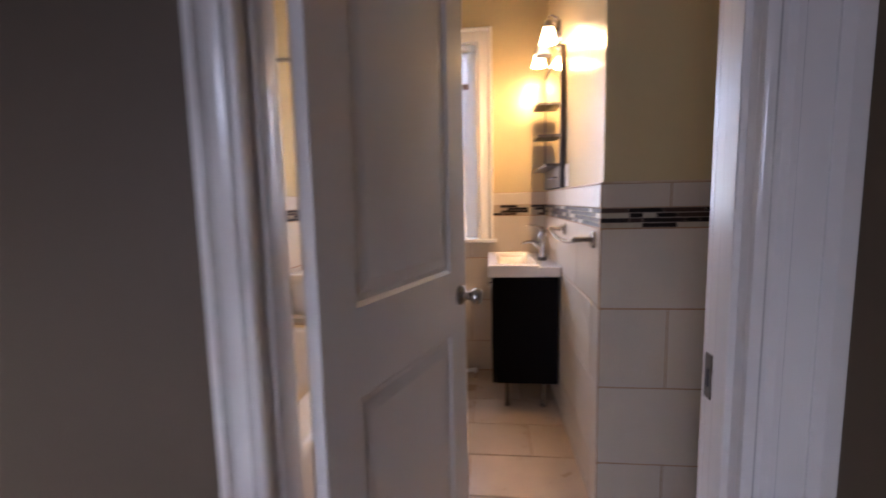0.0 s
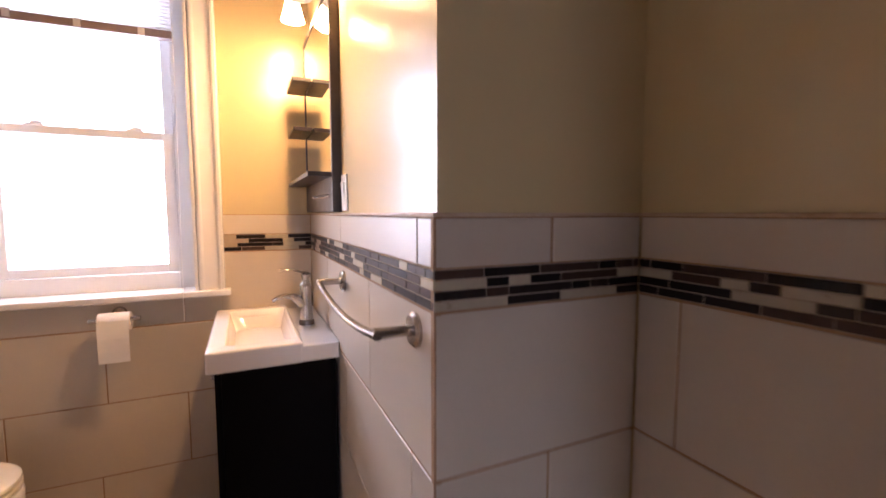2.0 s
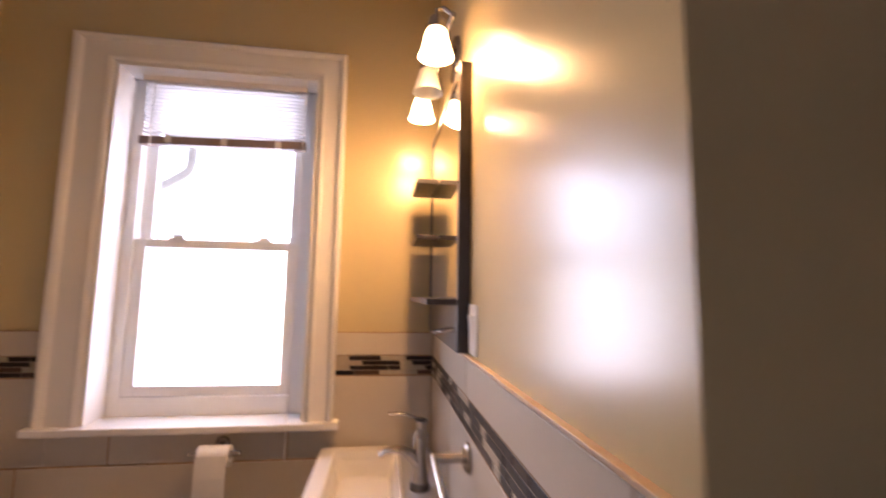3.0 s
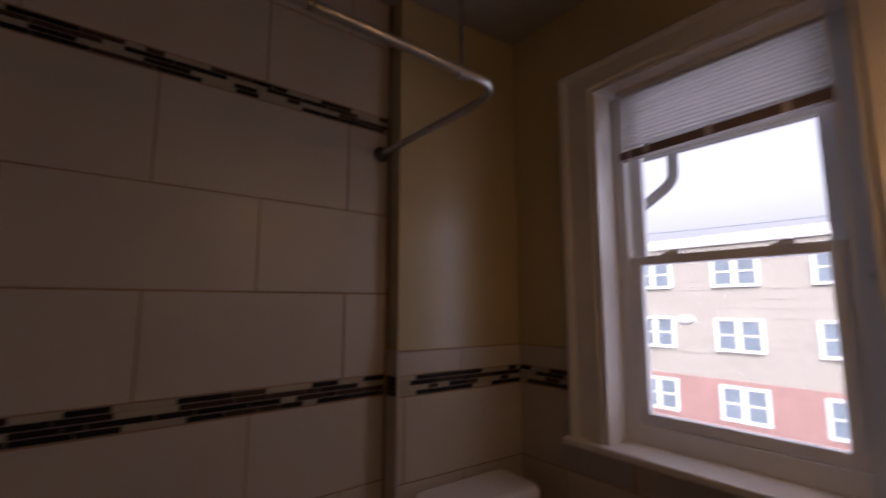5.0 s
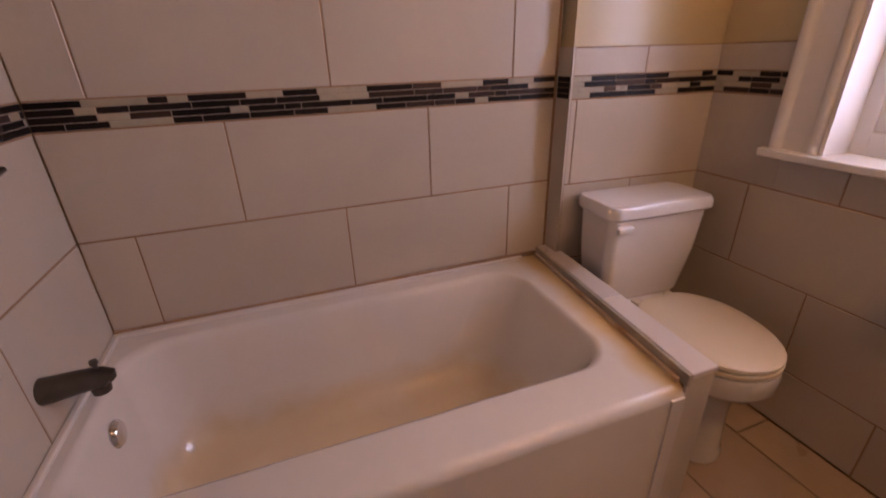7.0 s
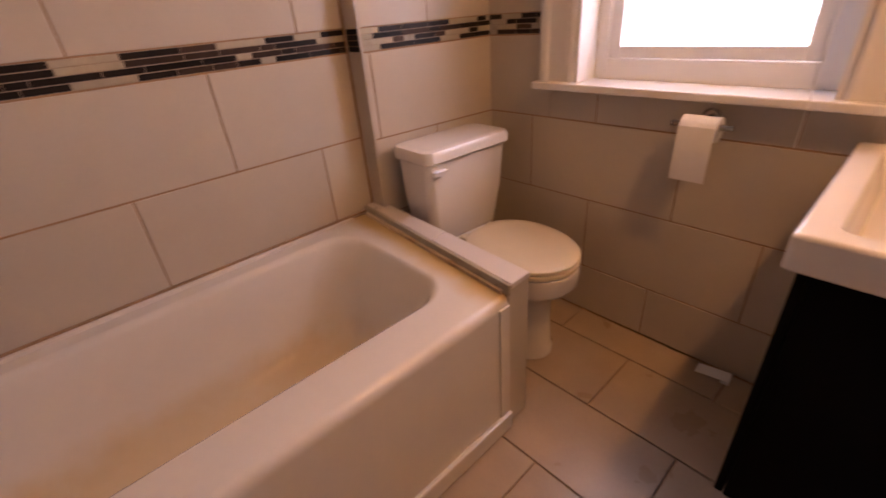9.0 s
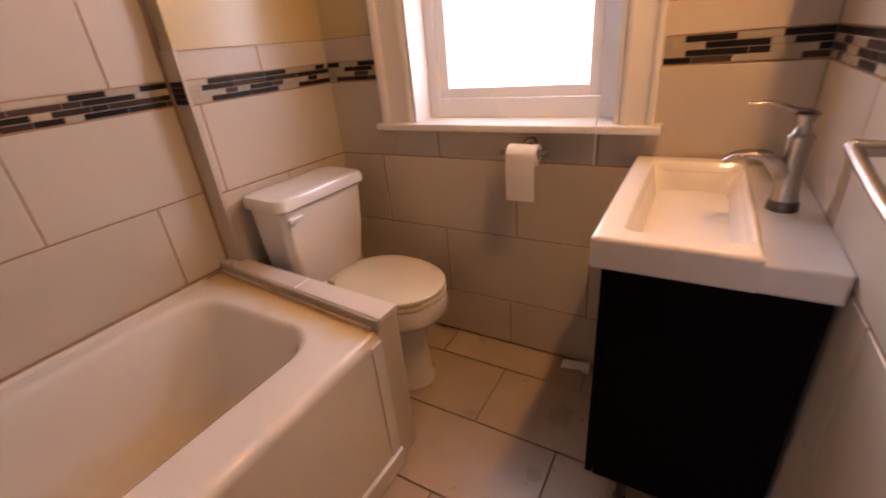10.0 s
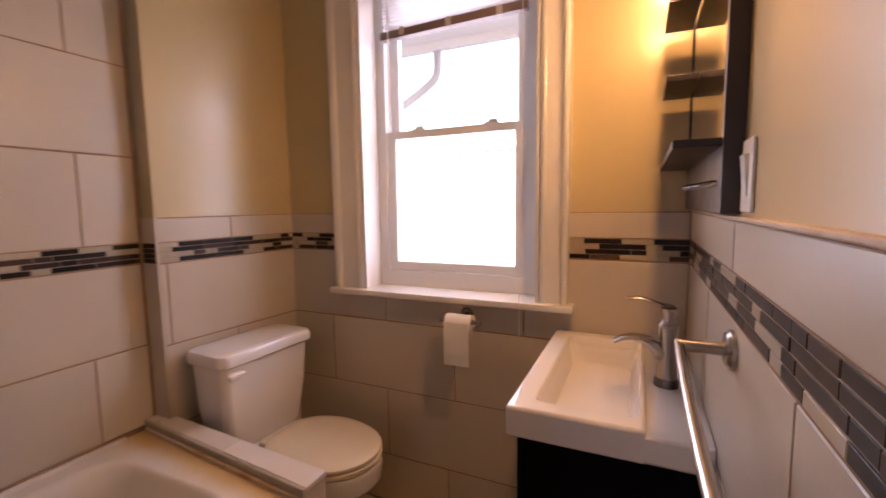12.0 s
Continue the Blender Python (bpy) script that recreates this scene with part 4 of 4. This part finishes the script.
# ---- towel bar ----
bar = thing("towel_bar", XE, 2.03, 1.104, "brushed nickel bowed towel bar on the tiled wall", "towel bar")
for s in (-1, 1):
    part("flange", lathe([(0.0006, 0.0), (0.034, 0.0), (0.034, -0.006), (0.028, -0.012), (0.0006, -0.013)], (0, 0.324 * s, 0), "X", 26), M_NICKEL, bar, "", True)
    part("post", lathe([(0.0006, -0.01), (0.011, -0.01), (0.010, -0.04), (0.012, -0.082), (0.0006, -0.084)], (0, 0.324 * s, 0), "X", 16), M_NICKEL, bar, "", True)
part("rail", sweep([(-0.078, 0.337 * k / 10, -0.028 * (1 - (k / 10) ** 2)) for k in range(-10, 11)], 0.0085, 16), M_NICKEL, bar, "", True)

# ---- paper holder and roll ----
holder = thing("paper_holder", -0.315, YN, 0.915, "nickel wall paper holder under the window stool", "paper holder")
part("flange", lathe([(0.0006, 0.0), (0.026, 0.0), (0.026, -0.005), (0.020, -0.011), (0.0006, -0.012)], (0, 0, 0), "Y", 22), M_NICKEL, holder, "", True)
part("post", sweep([(0, -0.008, 0), (0, -0.05, -0.002), (0, -0.075, -0.010)], 0.008, 10), M_NICKEL, holder, "", True)
part("spindle", sweep([(-0.085, -0.078, -0.012), (0.085, -0.078, -0.012)], 0.0085, 12), M_NICKEL, holder, "", True)
roll = thing("toilet_paper_roll", -0.315, YN - 0.078, 0.895, "part-used white toilet paper roll with a hanging sheet", "toilet paper")
ring = [(0.0205, -0.052), (0.036, -0.052), (0.0365, -0.050), (0.0365, 0.050), (0.036, 0.052), (0.0205, 0.052)]
part("roll", lathe(ring + ring[:1], (0, 0, 0), "X", 30), M_PAPER, roll, "", True)
bm = bmesh.new()
sh = [(-0.037, 0.012), (-0.0395, -0.02), (-0.042, -0.06), (-0.041, -0.11), (-0.038, -0.155)]
loft([[(-0.051, y, z), (0.051, y, z + 0.0), (0.051, y - 0.0012, z), (-0.051, y - 0.0012, z)] for y, z in sh], bm)
part("hanging_sheet", bm, M_PAPER, roll)

# ---- light switch ----
switch = thing("light_switch", XE + G, 2.356, 1.389, "ivory rocker light switch plate beside the mirror", "light switch")
part("plate", box(-0.006, 0.0, -0.037, 0.037, -0.058, 0.058, 0.003), M_PLASTIC, switch)
part("rocker", loft([[(-0.005, -0.017, -0.034), (-0.005, 0.017, -0.034), (-0.005, 0.017, 0.034), (-0.005, -0.017, 0.034)],
     [(-0.007, -0.016, -0.033), (-0.007, 0.016, -0.033), (-0.013, 0.016, 0.033), (-0.013, -0.016, 0.033)]]), M_PLASTIC, switch)

# ---- bent metal piece on the floor ----
piece = thing("floor_bracket", -0.105, 3.052, 0.0, "small bent metal bracket lying on the floor tiles", "bracket")
bm = loft([[(-0.055, y, z) for y, z in ((-0.02, 0.001), (0.02, 0.012), (0.02, 0.0135), (-0.02, 0.0025))], [(0.055, y, z) for y, z in ((-0.02, 0.018), (0.02, 0.030), (0.02, 0.0315), (-0.02, 0.0195))]])
part("flap", bm, M_VINYL, piece)
part("foot", box(0.030, 0.056, -0.018, 0.018, 0.0, 0.014, 0.002), M_VINYL, piece)

# ---- outside ----
struct("lower_storey", boxes((-1.7, 1.7, -2.7, 3.3, -5.0, -0.141)), M_BRICK, "brick storey under the bathroom", "building")
ground = struct("ground", boxes((-600, 600, -600, 900, -5.2, -5.0)), M_ASPHALT, "grey asphalt ground outside", "ground")
eave = struct("roof_eave", boxes((-4, 3, 3.3, 4.66, 2.60, 2.68), (-4, 3, 4.66, 4.70, 2.55, 2.76)), M_EXTWHITE, "white roof eave over the window", "eave")
spout2 = thing("downspout", -1.235, 4.78, 2.215, "grey curved downspout elbow under the eave", "downspout")
part("gutter", box(-2.7, 4.2, -0.075, 0.07, 0.37, 0.50, 0.01), M_GUTTER, spout2, "grey gutter along the eave")
part("pipe", sweep([(0.02, 0, 0.39), (0.02, 0, 0.30)] + arc((-0.115, 0, 0.23), 0.135, 0, -55, 6, "XZ") + [(-0.16, 0, 0.04), (-0.27, -0.04, -0.04), (-0.43, -0.27, -0.13), (-0.57, -0.75, -0.21)], 0.037, 14), M_GUTTER, spout2, "", True)

house = thing("apartment_building", -7.33, 25.0, -5.0, "four-storey apartment building, beige siding over red brick", "building")
part("upper_wall", box(-20, 22, 0.05, 9, 2.96, 9.35), M_SIDING, house, "beige siding")
part("brick_wall", box(-20, 22, 0, 9, 0.0, 2.95), M_BRICK, house, "red brick ground storey")
part("roof", loft([[(x, -0.10, 9.35), (x, 9.4, 9.35), (x, 9.4, 10.3), (x, 4.5, 10.5), (x, -0.10, 9.45)] for x in (-20.4, 22.4)]), M_METALROOF, house, "pale low-pitched metal roof")
for k in range(14):
    zb = 3.2 + k * 0.44
    part("siding_lap", box(-20, 22, 0.03, 0.052, zb, zb + 0.03), M_SIDING, house)
for fl, (zz0, zz1) in enumerate(((1.12, 2.72), (4.26, 5.82), (7.30, 8.76))):
    for k in range(-4, 6):
        xx = k * 3.85
        w = part("window", boxes((xx - 0.98, xx + 0.98, -0.10, 0.06, zz0, zz0 + 0.12), (xx - 0.98, xx + 0.98, -0.08, 0.06, zz1 - 0.12, zz1),
                 (xx - 0.98, xx - 0.86, -0.08, 0.06, zz0 + 0.12, zz1 - 0.12), (xx + 0.86, xx + 0.98, -0.08, 0.06, zz0 + 0.12, zz1 - 0.12), (xx - 0.11, xx + 0.11, -0.08, 0.06, zz0 + 0.12, zz1 - 0.12),
                 (xx - 0.86, xx - 0.11, -0.05, 0.06, (zz0 + zz1) / 2 - 0.03, (zz0 + zz1) / 2 + 0.03), (xx + 0.11, xx + 0.86, -0.05, 0.06, (zz0 + zz1) / 2 - 0.03, (zz0 + zz1) / 2 + 0.03)), M_EXTWHITE, house)
        for s in (-1, 1):
            part("pane", box(xx + s * 0.485 - 0.375, xx + s * 0.485 + 0.375, -0.01, 0.055, zz0 + 0.12, zz1 - 0.12), M_EXTGLASS, w)

lamp_post = thing("street_lamp", -6.72, 14.0, -5.0, "white cobra-head street lamp on a curved arm", "street lamp")
part("pole", sweep([(0, 0, 0), (0, 0, 3.0), (0, 0, 5.7)], [0.09, 0.075, 0.06], 12), M_EXTWHITE, lamp_post, "", True)
part("arm", sweep([(0, 0, 5.65), (0.3, 0, 6.0), (0.8, 0, 6.12), (1.5, 0, 6.10)], 0.035, 10), M_EXTWHITE, lamp_post, "", True)
part("head", loft([[(1.42 + dx, y, 6.07 + z) for y, z in [(r * math.cos(a), 0.8 * r * math.sin(a)) for a in [2 * math.pi * k / 16 for k in range(16)]]] for dx, r in ((0, 0.03), (0.05, 0.10), (0.18, 0.17), (0.36, 0.15), (0.46, 0.05))]), M_EXTWHITE, lamp_post, "", True)
wire = thing("utility_line", -26, 18, -5.0, "thin dark overhead wire between wooden poles", "utility line")
part("cable", sweep([(0, 0, 9.95), (10, 0, 9.45), (20, 0, 9.10), (32, 0, 8.85), (44, 0, 8.75)], 0.008, 6), M_DARKGAP, wire)
for px, ph in ((0, 10.1), (44, 8.95)):
    part("pole", sweep([(px, 0, 0), (px, 0, ph)], [0.14, 0.10], 10), M_HALLFLOOR, wire, "", True)
